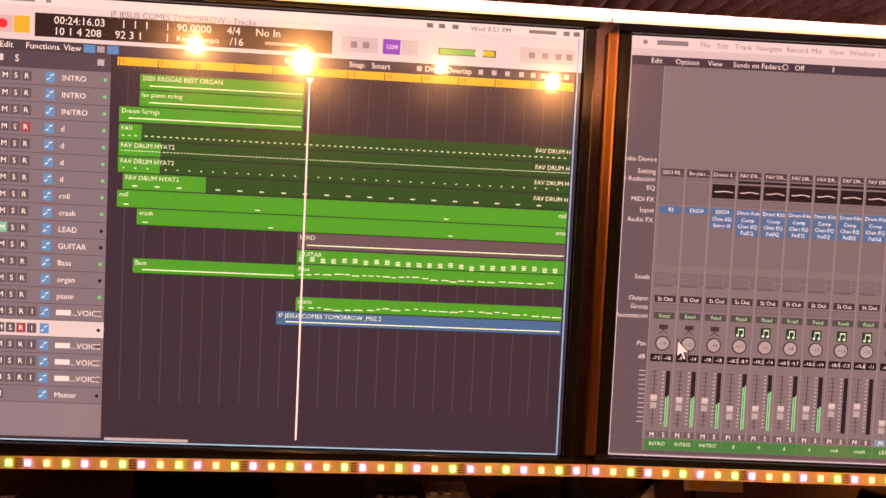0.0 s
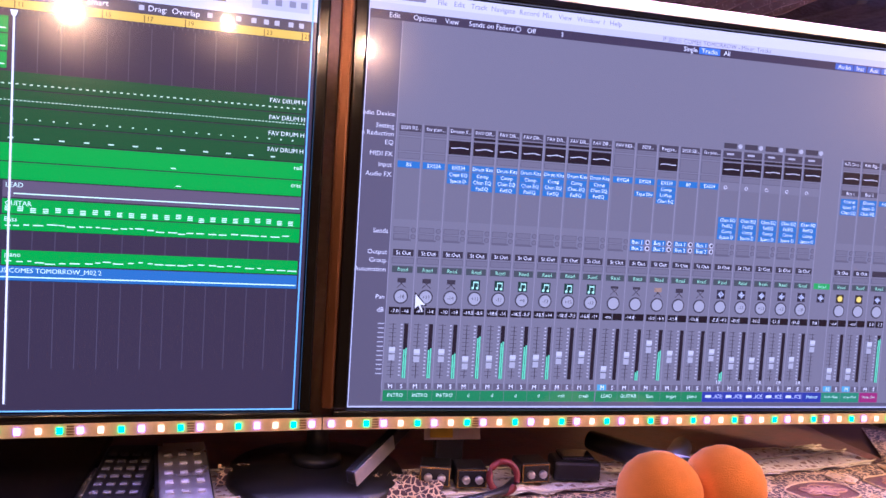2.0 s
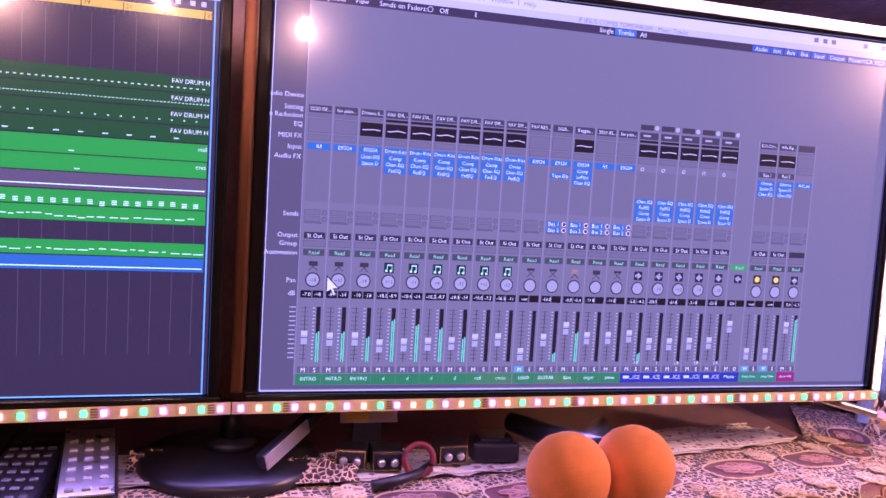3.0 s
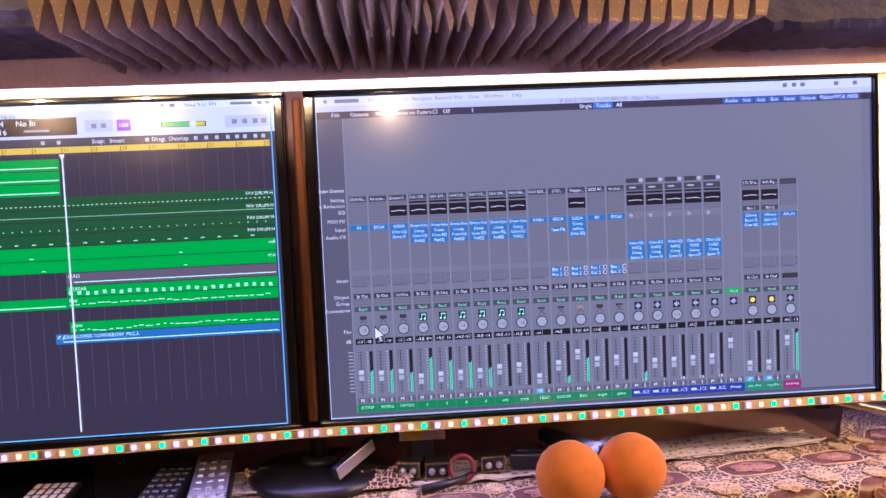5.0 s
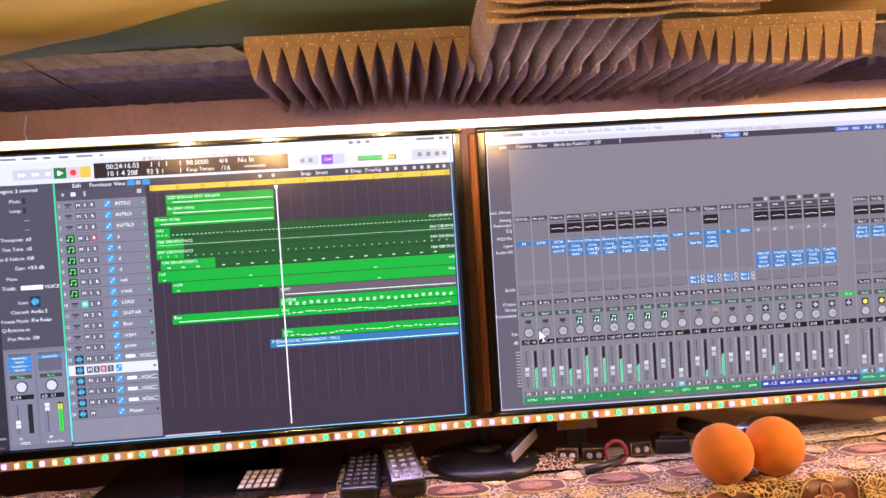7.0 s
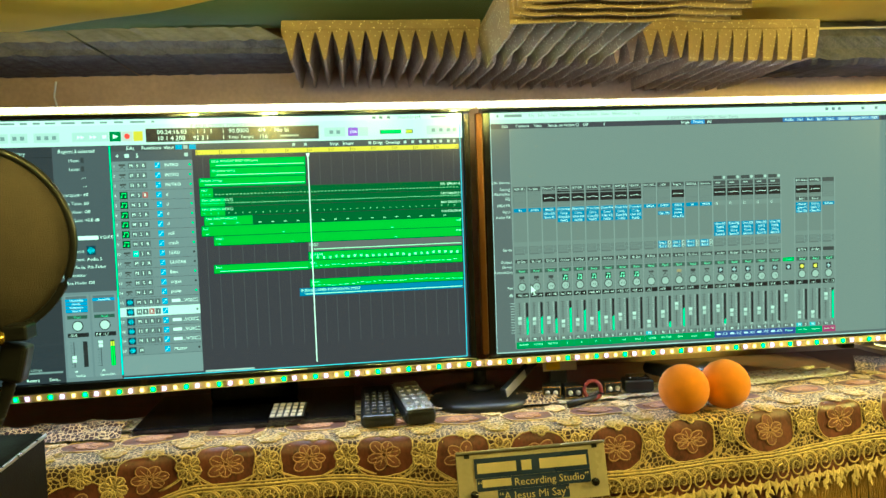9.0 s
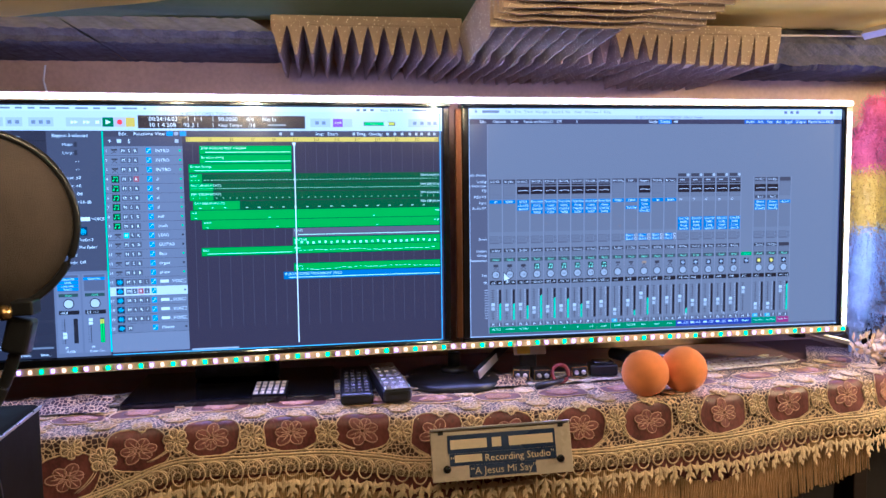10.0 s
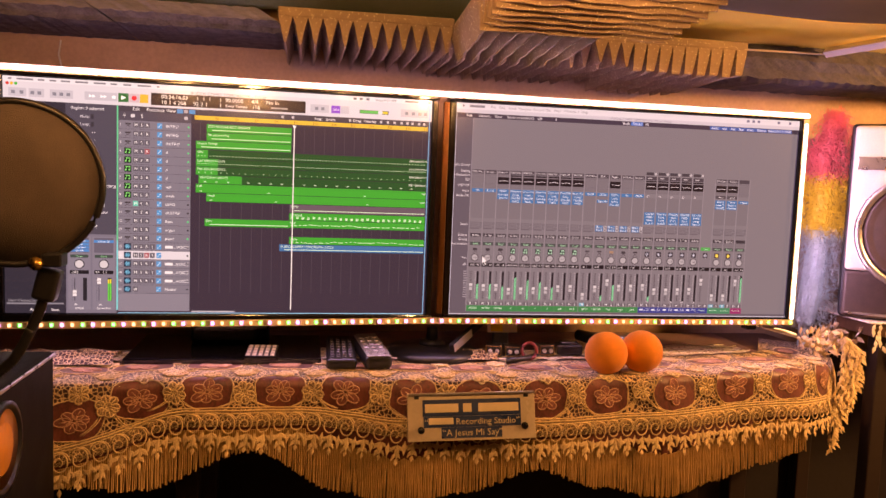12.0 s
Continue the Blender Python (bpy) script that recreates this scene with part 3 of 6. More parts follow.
for i, (a, b) in enumerate((("Icon:", ""), ("Channel:", "Audio 2"), ("Freeze Mode:", "Pre Fader"), ("Q-Reference:", ""), ("Flex Mode:", "Off"))):
    v = 0.497 + (0 if i == 0 else 0.030 * i + 0.002)
    S.text(m, a, 0.186, v, 0.017, (205, 205, 214), 3, 1)
    S.text(m, b, 0.190, v, 0.017, TXT, 3)
m.make("inspector", panel)


def small_strip(u0, u1, cap, level, name, fx, parent, sig):
    m = Mesh()
    c = (u0 + u1) / 2
    S.rect(m, u0, 0.665, u1, 0.985, (114, 112, 128), 2)
    S.rect(m, u0 + 0.004, 0.67, u1 - 0.004, 0.70 if not fx else 0.735, (90, 88, 104), 3)
    for i in range(fx):
        S.rect(m, u0 + 0.003, 0.68 + i * 0.0135, u1 - 0.003, 0.691 + i * 0.0135, (56, 124, 186), 4)
        S.text(m, ("Channel EQ", "Fat EQ", "Compressor", "Space D")[i], c, 0.6855 + i * 0.0135, 0.010, (225, 235, 245), 5, 0.5)
    S.rect(m, u0 + 0.005, 0.744, u1 - 0.005, 0.757, (52, 70, 66), 3)
    S.text(m, "Read", c, 0.7505, 0.012, (130, 200, 150), 4, 0.5)
    S.disc(m, c, 0.785, 0.0085, (58, 56, 66), 3)
    S.disc(m, c, 0.785, 0.0068, (186, 186, 194), 4)
    S.rect(m, u0 + 0.004, 0.812, u1 - 0.004, 0.828, (26, 24, 32), 3)
    S.text(m, sig, u0 + 0.007, 0.820, 0.014, TXT, 4)
    f = u0 + 0.014
    S.rect(m, f, 0.845, f + 0.0015, 0.945, (52, 50, 60), 3)
    for i in range(10):
        S.rect(m, f - 0.006, 0.847 + i * 0.0105, f - 0.002, 0.8485 + i * 0.0105, (66, 64, 76), 3)
    S.rect(m, f - 0.0035, cap - 0.013, f + 0.005, cap + 0.013, (206, 206, 212), 4)
    S.rect(m, f - 0.0035, cap - 0.001, f + 0.005, cap + 0.001, (90, 90, 96), 5)
    g = u1 - 0.017
    S.rect(m, g, 0.845, g + 0.009, 0.945, (34, 32, 40), 3)
    if level:
        for a in (0.0005, 0.005):
            S.rect(m, g + a, level, g + a + 0.0035, 0.945, (70, 190, 76), 4)
            S.rect(m, g + a, level, g + a + 0.0035, level + 0.018, (204, 190, 60), 5)
    S.text(m, "M", c - 0.008, 0.962, 0.014, TXT, 4, 0.5)
    S.text(m, name, c, 0.978, 0.012, TXT, 4, 0.5)
    m.make("channel_strip", parent)


small_strip(0.138, 0.188, 0.912, 0, "VOICE", 4, panel, "-20.0")
small_strip(0.192, 0.243, 0.858, 0.850, "Stereo Out", 1, panel, "0.0  -1.1")

m = Mesh()
S.rect(m, 0.246, 0.099, 0.2492, 0.68, (70, 186, 140), 3)
S.rect(m, 0.246, 0.68, 0.2492, 0.985, (96, 196, 204), 3)
m.make("pane_divider", panel)

m = Mesh()
S.rect(m, 0.2495, 0.099, 0.9935, 0.1215, (62, 58, 70))
S.rect(m, 0.2495, 0.1215, 0.4138, 0.160, (72, 68, 82))
for words, u in (("Edit", 0.281), ("Functions", 0.312), ("View", 0.357)):
    S.text(m, words, u, 0.110, 0.019, TXT, 3)
for u in (0.381, 0.409):
    S.rect(m, u, 0.101, u + 0.014, 0.119, (58, 132, 190), 3)
S.rect(m, 0.397, 0.103, 0.406, 0.117, (150, 150, 160), 3)
S.text(m, "+", 0.262, 0.139, 0.025, TXT, 3, 0.5)
S.rect(m, 0.277, 0.132, 0.286, 0.146, (196, 196, 204), 3)
S.text(m, "S", 0.302, 0.139, 0.022, TXT, 3, 0.5)
S.rect(m, 0.398, 0.132, 0.406, 0.146, (170, 170, 180), 3)
for words, u in (("Snap:", 0.705), ("Smart", 0.733), ("Drag:", 0.800), ("Overlap", 0.827)):
    S.text(m, words, u, 0.110, 0.018, TXT, 3)
for u in (0.625, 0.65, 0.79, 0.868, 0.885, 0.902, 0.92, 0.935, 0.948, 0.965, 0.978):
    S.rect(m, u, 0.105, u + 0.006, 0.116, (176, 176, 186), 3)
m.make("tool_strip", panel)

m = Mesh()
S.rect(m, 0.4217, 0.1235, 0.991, 0.142, (214, 176, 66), 2)
for i in range(13):
    u = 0.424 + i * 0.0465
    S.rect(m, u, 0.126, u + 0.0012, 0.142, (110, 84, 30), 3)
    S.text(m, str(1 + 2 * i), u + 0.003, 0.133, 0.014, (96, 72, 26), 3)
for i in range(90):
    u = 0.424 + i * 0.0063
    S.rect(m, u, 0.1435, u + 0.0008, 0.150, (92, 84, 92), 2)
m.make("ruler", panel)

for i in range(23):
    m = Mesh()
    u = 0.4345 + i * 0.0247
    S.rect(m, u, 0.152, u + 0.0011, 0.905, (72, 65, 78), 1)
    m.make("grid_line", panel)

names = ["INTRO", "INTRO", "IN/TRO", "d", "d", "d", "d", "roll", "crash", "LEAD", "GUITAR", "Bass", "organ", "piano", "VOICE", "", "VOICE", "VOICE", "VOICE", "Master"]
for i, nm in enumerate(names):
    m = Mesh()
    v = 0.1775 + 0.03765 * i
    hot = i == 15
    S.rect(m, 0.2495, v - 0.0186, 0.4138, v + 0.0181, (196, 196, 206) if hot else (112, 110, 124))
    S.text(m, str(i + 1), 0.2535, v, 0.015, (210, 210, 216), 3, 0.5)
    if 3 <= i <= 8:
        S.rect(m, 0.2625, v - 0.014, 0.2785, v + 0.014, (24, 52, 34), 2)
        S.rect(m, 0.2665, v - 0.009, 0.2755, v - 0.006, (110, 220, 120), 3)
        for du in (0.267, 0.2748):
            S.rect(m, du, v - 0.009, du + 0.001, v + 0.006, (110, 220, 120), 3)
            S.disc(m, du - 0.0008, v + 0.006, 0.0013, (110, 220, 120), 4, 8)
    elif i >= 14:
        S.rect(m, 0.2625, v - 0.014, 0.2785, v + 0.014, (22, 40, 62), 2)
        for j, h in enumerate((0.002, 0.006, 0.010, 0.005, 0.011, 0.006, 0.003)):
            S.rect(m, 0.2645 + j * 0.0018, v - h, 0.2656 + j * 0.0018, v + h, (96, 184, 222), 3)
    else:
        S.rect(m, 0.264, v - 0.007, 0.277, v - 0.001, (58, 54, 60), 2)
        S.line(m, [(0.265, v + 0.011), (0.276, v - 0.004)], 0.0012, (62, 58, 64), 3)
        S.line(m, [(0.265, v - 0.004), (0.276, v + 0.011)], 0.0012, (62, 58, 64), 3)
    keys = ["M"] if i == 19 else (["M", "S", "R", "I"] if i >= 14 else ["M", "S", "R"])
    for j, kx in enumerate(keys):
        u = 0.2885 + 0.0128 * j
        on = (i == 9 and j == 0)
        S.rect(m, u - 0.0056, v - 0.011, u + 0.0056, v + 0.011, (74, 190, 170) if on else ((150, 72, 80) if (hot and j == 2) or (i == 3 and j == 2) else (84, 82, 94)), 2)
        S.text(m, kx, u, v, 0.017, (236, 236, 240), 3, 0.5)
    S.rect(m, 0.3365, v - 0.0115, 0.3475, v + 0.0115, (62, 140, 196), 2)
    S.line(m, [(0.338, v + 0.006), (0.3415, v + 0.003), (0.3425, v - 0.004), (0.346, v - 0.006)], 0.0012, (220, 236, 246), 3)
    if nm == "VOICE":
        S.rect(m, 0.356, v - 0.006, 0.374, v + 0.006, (214, 214, 220), 3)
        S.text(m, "...VOICE", 0.375, v, 0.0185, (222, 222, 228), 3)
    elif nm:
        S.text(m, nm, 0.356, v, 0.0175, (222, 222, 228), 3)
    S.disc(m, 0.408, v, 0.0017, (52, 200, 120) if i in (0, 1, 2, 3, 4, 5, 6, 7, 8, 11, 13) else (34, 32, 38), 3, 8)
    m.make("track_header", panel, label="pale highlighted track row" if hot else "")
m = Mesh()
S.rect(m, 0.2495, 0.912, 0.4138, 0.99, (120, 118, 132))
m.make("track_list_foot", panel)

GREEN, DARKG, LITE = (22, 152, 50), (24, 74, 38), (208, 240, 208)


def region(u0, v0, u1, v1, colour, name="", marks=None, end=""):
    m = Mesh()
    S.rect(m, u0, v0, u1, v1, colour, 2)
    S.rect(m, u0, v1 - 0.0012, u1, v1, tuple(c // 2 for c in colour), 3)
    if name:
        S.text(m, name, u0 + 0.003, v0 + 0.009, 0.0145, (206, 232, 210), 4)
    if end:
        S.text(m, end, u1 - 0.001, v0 + 0.011, 0.0140, (224, 236, 224), 4, 1)
    h = v1 - v0
    r = random.Random(int(u0 * 997 + v0 * 8191))
    if marks == "line":
        S.line(m, [(u0 + 0.012, v0 + 0.74 * h), (u1 - 0.002, v0 + 0.72 * h)], 0.0013, LITE, 4)
    if marks == "dots":
        n = int((u1 - u0) / 0.0075)
        for i in range(n):
            u = u0 + 0.004 + i * 0.0075
            S.rect(m, u, v0 + 0.66 * h, u + 0.0032, v0 + 0.73 * h, (190, 226, 190), 4)
    if marks == "fine":
        n = int((u1 - u0) / 0.0042)
        for i in range(n):
            u = u0 + 0.003 + i * 0.0042
            S.rect(m, u, v0 + 0.60 * h, u + 0.0024, v0 + 0.66 * h, (190, 226, 190), 4)
    if marks == "wide":
        n = int((u1 - u0) / 0.0145)
        for i in range(n):
            u = u0 + 0.006 + i * 0.0145
            S.rect(m, u, v0 + 0.66 * h, u + 0.0022, v0 + 0.74 * h, (190, 226, 190), 4)
    if marks == "dash":
        n = int((u1 - u0) / 0.027)
        for i in range(n):
            u = u0 + 0.012 + i * 0.027
            S.rect(m, u, v0 + 0.72 * h, u + 0.006, v0 + 0.80 * h, (200, 230, 200), 4)
    if marks == "chord":
        n = int((u1 - u0) / 0.0135)
        for i in range(n):
            u, d = u0 + 0.003 + i * 0.0135, r.choice((0, 0, 0.1, -0.08))
            for j in range(3):
                S.rect(m, u, v0 + (0.56 + d + 0.12 * j) * h, u + 0.006, v0 + (0.63 + d + 0.12 * j) * h, LITE, 4)
    if marks == "tune":
        u, y = u0 + 0.004, 0.72
        while u < u1 - 0.012:
            w = r.uniform(0.004, 0.012)
            y = min(0.85, max(0.5, y + r.uniform(-0.1, 0.1)))
            S.rect(m, u, v0 + y * h, u + w, v0 + (y + 0.07) * h, LITE, 4)
            u += w + r.uniform(0.001, 0.006)
    if marks == "few":
        for f in (0.015, 0.30, 0.72):
            S.rect(m, u0 + f * (u1 - u0), v0 + 0.78 * h, u0 + f * (u1 - u0) + 0.006, v0 + 0.84 * h, LITE, 4)
    m.make("region", panel)


region(0.4497, 0.1590, 0.6508, 0.1940, GREEN, "2020 REGGAE BEST ORGAN", "line")
region(0.4497, 0.1958, 0.6506, 0.2315, GREEN, "fav piano string", "line")
region(0.4255, 0.2335, 0.6500, 0.2680, GREEN, "Dream Strings", "line")
for v0, v1, ub, marks in ((0.2722, 0.3090, 0.4532, "dots"), (0.3105, 0.3445, 0.4769, "fine"), (0.3462, 0.3815, 0.4765, "wide"), (0.3832, 0.4195, 0.5334, "dash")):
    u0 = 0.4323 if marks == "dash" else 0.4258
    region(ub + 0.0005, v0, 0.9920, v1, DARKG, "", marks, end="FAV DRUM H")
    region(u0, v0, ub, v1, GREEN, "FAV DRUM HYAT2" if ub - u0 > 0.04 else "FAV", marks)
region(0.4258, 0.4212, 0.9913, 0.4600, GREEN, "roll", "few", end="roll")
region(0.4504, 0.4615, 0.9910, 0.4985, GREEN, "crash", "few", end="cras")
region(0.6495, 0.5000, 0.9915, 0.5370, (92, 80, 92), "LEAD", "line")
region(0.6495, 0.5390, 0.9915, 0.5712, GREEN, "GUITAR", "chord")
region(0.4474, 0.5745, 0.6485, 0.6080, GREEN, "Bass", "line")
region(0.6490, 0.5728, 0.9915, 0.6060, GREEN, "Bass", "tune")
region(0.6503, 0.6480, 0.9913, 0.6805, GREEN, "piano", "tune")
region(0.6266, 0.6822, 0.9913, 0.7140, (48, 102, 152), "IF JESUS COMES TOMORROW_M02.2", "line")

m = Mesh()
S.rect(m, 0.6560, 0.150, 0.6583, 0.981, (226, 224, 226), 6)
S.poly(m, [(0.6530, 0.146), (0.6545, 0.156), (0.6572, 0.162), (0.6598, 0.156), (0.6613, 0.146)], (240, 238, 240), 7)
m.make("playhead", panel)
m = Mesh()
S.rect(m, 0.4187, 0.988, 0.5218, 0.9945, (168, 166, 176), 3)
S.rect(m, 0.2495, 0.9965, 0.9935, 0.9995, (128, 190, 226), 3)
S.rect(m, 0.9935, 0.021, 0.9955, 0.9995, (110, 170, 214), 3)
m.make("window_edge", panel)

# --- the mixing desk program ---
S = RIGHT
m = Mesh()
S.rect(m, 0, 0, 1, 1, (112, 107, 116), 0)
panel = m.make("screen", tv_right, label="lit glossy panel with rows of channel strips")
m = Mesh()
S.rect(m, 0, 0, 1, 0.0285, (200, 196, 206))
S.rect(m, 0, 0.0285, 1, 0.0455, (184, 180, 192))
S.disc(m, 0.018, 0.014, 0.0022, (120, 116, 128), 3)
S.rect(m, 0.034, 0.0085, 0.076, 0.0195, (120, 116, 128), 3)
for words, u in (("File", 0.092), ("Edit", 0.115), ("Track", 0.139), ("Navigate", 0.168), ("Record", 0.209), ("Mix", 0.243), ("View", 0.267), ("Window", 0.295), ("1", 0.334), ("Help", 0.345)):
    S.text(m, words, u, 0.014, 0.0175, (126, 122, 134), 3)
for u in (0.835, 0.852, 0.868, 0.93, 0.965):
    S.rect(m, u, 0.008, u + 0.008, 0.020, (110, 106, 130), 3)
S.text(m, "IF JESUS COMES TOMORROW - Mixer: Tracks", 0.52, 0.037, 0.016, (120, 116, 128), 3, 0.5)
m.make("menu_bar", panel)
m = Mesh()
S.rect(m, 0, 0.0455, 1, 0.0668, (58, 50, 66))
for words, u in (("Edit", 0.027), ("Options", 0.060), ("View", 0.104), ("Sends on Faders:", 0.138), ("Off", 0.222)):
    S.text(m, words, u, 0.056, 0.0172, (214, 210, 218), 3)
S.disc(m, 0.209, 0.056, 0.003, (170, 166, 176), 3)
S.disc(m, 0.209, 0.056, 0.002, (58, 50, 66), 4)
S.rect(m, 0.2735, 0.050, 0.276, 0.062, (170, 166, 176), 3)
S.rect(m, 0.463, 0.0475, 0.489, 0.0648, (58, 50, 66), 2)
S.rect(m, 0.490, 0.0475, 0.525, 0.0648, (66, 110, 186), 2)
for words, u in (("Single", 0.476), ("Tracks", 0.5075), ("All", 0.536)):
    S.text(m, words, u, 0.056, 0.0172, (226, 224, 232), 3, 0.5)
us = (0.7405, 0.769, 0.7945, 0.8195, 0.8475, 0.8815, 0.9265, 0.9635)
for words, u, w in zip(("Audio", "Inst", "Aux", "Bus", "Input", "Output", "Master/VCA", "MIDI"), us, (0.016, 0.0115, 0.012, 0.0115, 0.0145, 0.018, 0.0235, 0.0135)):
    S.rect(m, u - w, 0.048, u + w, 0.0645, (64, 92, 160), 2)
    S.text(m, words, u, 0.056, 0.0165, (214, 216, 232), 3, 0.5)
m.make("tool_strip", panel)
m = Mesh()
S.rect(m, 0, 0.0668, 0.0455, 0.993, (86, 80, 92))
S.rect(m, 0.0455, 0.0668, 0.0466, 0.955, (134, 128, 140), 2)
for words, v in (("Audio Device", 0.287), ("Setting", 0.3155), ("Gain Reduction", 0.334), ("EQ", 0.3545), ("MIDI FX", 0.382), ("Input", 0.4075), ("Audio FX", 0.4305), ("Sends", 0.566), ("Output", 0.617), ("Group", 0.637), ("Automation", 0.659), ("Pan", 0.7255), ("dB", 0.757)):
    S.text(m, words, 0.0425, v, 0.0160, (206, 202, 210), 3, 1)
for i in range(12):
    S.rect(m, 0.036, 0.79 + i * 0.0112, 0.0445, 0.7925 + i * 0.0112, (170, 166, 176), 3)
m.make("label_column", panel)

CH = [("2020 RE...", "B3", 0.865, 0.85, "INTRO", "-7.0", "-18"), ("fav pian...", "EXS24", 0.869, 0.85, "INTRO", "-9.8", "-14"), ("Dream S...", "EXS24", 0.868, 0.862, "IN/TRO", "-10", "-18")]
CH += [("FAV DR...", "Drum Kits", c, l, n, a, b) for c, l, n, a, b in ((0.885, 0.818, "d", "-18.5", "-8.9"), (0.882, 0.83, "d", "-18.5", "-14"), (0.880, 0.838, "d", "-18.5", "-9.7"), (0.878, 0.862, "d", "-18.5", "-14"), (0.869, 0, "roll", "-18.0", "-7.3"), (0.867, 0, "crash", "-16.8", "-11"))]
CH += [("FAV RES...", "EXS24", 0.905, 0, "LEAD", "-oo", ""), ("2020...", "EXS24", 0.867, 0.90, "GUITAR", "-14.0", ""), ("Reggae...", "EXS24", 0.835, 0.845, "Bass", "-3.0", "-6.4"), ("2020 RE...", "B3", 0.861, 0, "organ", "-11.8", ""), ("fav pian...", "EXS24", 0.860, 0, "piano", "-11.8", "")]
CH += [("", "", c, l, "...ICE", a, b) for c, l, a, b in ((0.855, 0.90, "-5.8", "-4.2"), (0.876, 0, "-20.0", ""), (0.876, 0, "-21.0", ""), (0.874, 0, "-21.0", ""), (0.872, 0, "-21.0", ""))]
CH += [("", "", 0.825, 0, "Master", "0.0", ""), ("0.7s Dru...", "Bus 1", 0.902, 0, "Smal...Plate", "-oo", ""), ("4.4s Big...", "Bus 2", 0.902, 0, "Larg...Plate", "-oo", ""), ("", "", 0.826, 0.80, "Stereo Out", "0.0", "-1.3")]
BLUE, LINEC, WELL, BOX = (48, 104, 156), (92, 87, 97), (106, 101, 110), (52, 47, 56)


def strip(i, ch):
    m = Mesh()
    c = 0.0655 + i * 0.03525 + (0.0012 if i > 8 else 0)
    a, b = c - 0.0155, c + 0.0155
    setting, inp, cap, level, name, db, peak = ch
    drum, voice, master = 3 <= i <= 8, 14 <= i <= 18, i == 19
    S.rect(m, b + 0.0012, 0.305, b + 0.0024, 0.95, (132, 126, 136), 1)
    if not master:
        S.rect(m, a, 0.412, b, 0.536, WELL, 1)
        for v0, v1 in ((0.307, 0.3255), (0.328, 0.335), (0.339, 0.372), (0.3755, 0.3905)):
            S.rect(m, a, v0, b, v1, LINEC if v0 > 0.31 else (72, 66, 76), 1)
            S.rect(m, a + 0.0008, v0 + 0.0014, b - 0.0008, v1 - 0.0014, WELL if v0 > 0.31 else (66, 60, 70), 2)
        if setting:
            S.text(m, setting, c, 0.316, 0.0125, (208, 204, 212), 4, 0.5)
        if drum or voice or i in (2, 11, 20, 21):
            S.rect(m, a, 0.339, b, 0.372, (26, 20, 30), 3)
            n = 8
            S.line(m, [(a + 0.003 + j * (b - a - 0.006) / n, 0.356 + (0.0016 if drum else 0.001) * math.sin(j * 0.9 + (0.6 if i != 11 else 2.4))) for j in range(n + 1)], 0.0011, (200, 196, 206), 4)
        if drum or voice:
            S.rect(m, a, 0.3285, b, 0.3345, (26, 20, 30), 3)
        if voice:
            S.rect(m, a, 0.287, b - 0.009, 0.301, (60, 55, 64), 2)
            S.disc(m, b - 0.004, 0.294, 0.0026, (168, 164, 172), 3, 10)
            S.rect(m, a + 0.005, 0.3135, a + 0.017, 0.3185, (164, 160, 168), 4)
            S.text(m, "O", a + 0.004, 0.404, 0.014, (210, 206, 214), 4)
        if inp and i < 14:
            S.rect(m, a, 0.396, b, 0.412, BLUE, 3)
            S.text(m, inp, c, 0.404, 0.0125, (220, 228, 240), 4, 0.5)
        elif inp:
            S.rect(m, a, 0.389, b, 0.404, (70, 65, 74), 3)
            S.text(m, inp, c, 0.3965, 0.0125, (210, 206, 214), 4, 0.5)
        fx, v0 = [], 0.4135
        if drum:
            fx = ["Comp", "Chan EQ", "FatEQ"]
        elif i == 2:
            fx = ["Chan EQ", "Space D"]
        elif i == 10:
            fx, v0 = ["Tape Dly"], 0.429
        elif i == 11:
            fx = ["Comp", "LoPass", "Chan EQ"]
        elif voice:
            fx, v0 = ["Chan EQ", "FatEQ", "Comp", "Space D"], 0.483
        elif i in (20, 21):
            fx, v0 = ["Chorus", "Space D", "Chan EQ"], 0.412
        elif i == 22:
            fx, v0 = ["Ad.Lmt"], 0.412
        for j, w in enumerate(fx):
            v = v0 + j * 0.0152
            S.rect(m, a, v, b, v + 0.0145, BLUE, 3)
            S.text(m, w, c, v + 0.0074, 0.0125, (222, 230, 242), 4, 0.5)
        for j, v in enumerate((0.5545, 0.5705, 0.584)):
            lit = 10 <= i <= 13 and j < 2
            if j == 2:
                S.rect(m, a, v, b - 0.006, v + 0.004, LINEC, 2)
                continue
            S.rect(m, a, v, b - 0.009, v + 0.0135, BLUE if lit else LINEC, 2)
            if lit:
                S.text(m, "Bus %d" % (j + 1), a + 0.002, v + 0.0068, 0.014, (222, 230, 242), 4)
            else:
                S.rect(m, a + 0.0008, v + 0.0014, b - 0.0098, v + 0.0121, WELL, 3)
            S.disc(m, b - 0.0035, v + 0.0068, 0.0026, (210, 206, 214) if lit else LINEC, 3, 10)
            S.disc(m, b - 0.0035, v + 0.0068, 0.0018, (60, 55, 64) if lit else WELL, 4, 10)
        S.rect(m, a + 0.001, 0.609, b - 0.001, 0.625, BOX, 2)
        if i < 22:
            S.text(m, "St Out", c, 0.617, 0.0135, (224, 220, 228), 4, 0.5)
        S.rect(m, a, 0.629, b, 0.644, LINEC, 2)
        S.rect(m, a + 0.0008, 0.6305, b - 0.0008, 0.6425, WELL, 3)
    S.rect(m, a + 0.001, 0.6495, b - 0.001, 0.6655, (48, 150, 72) if master else (66, 72, 74), 2)
    S.text(m, "Read", c, 0.6575, 0.0130, (150, 206, 170), 4, 0.5)
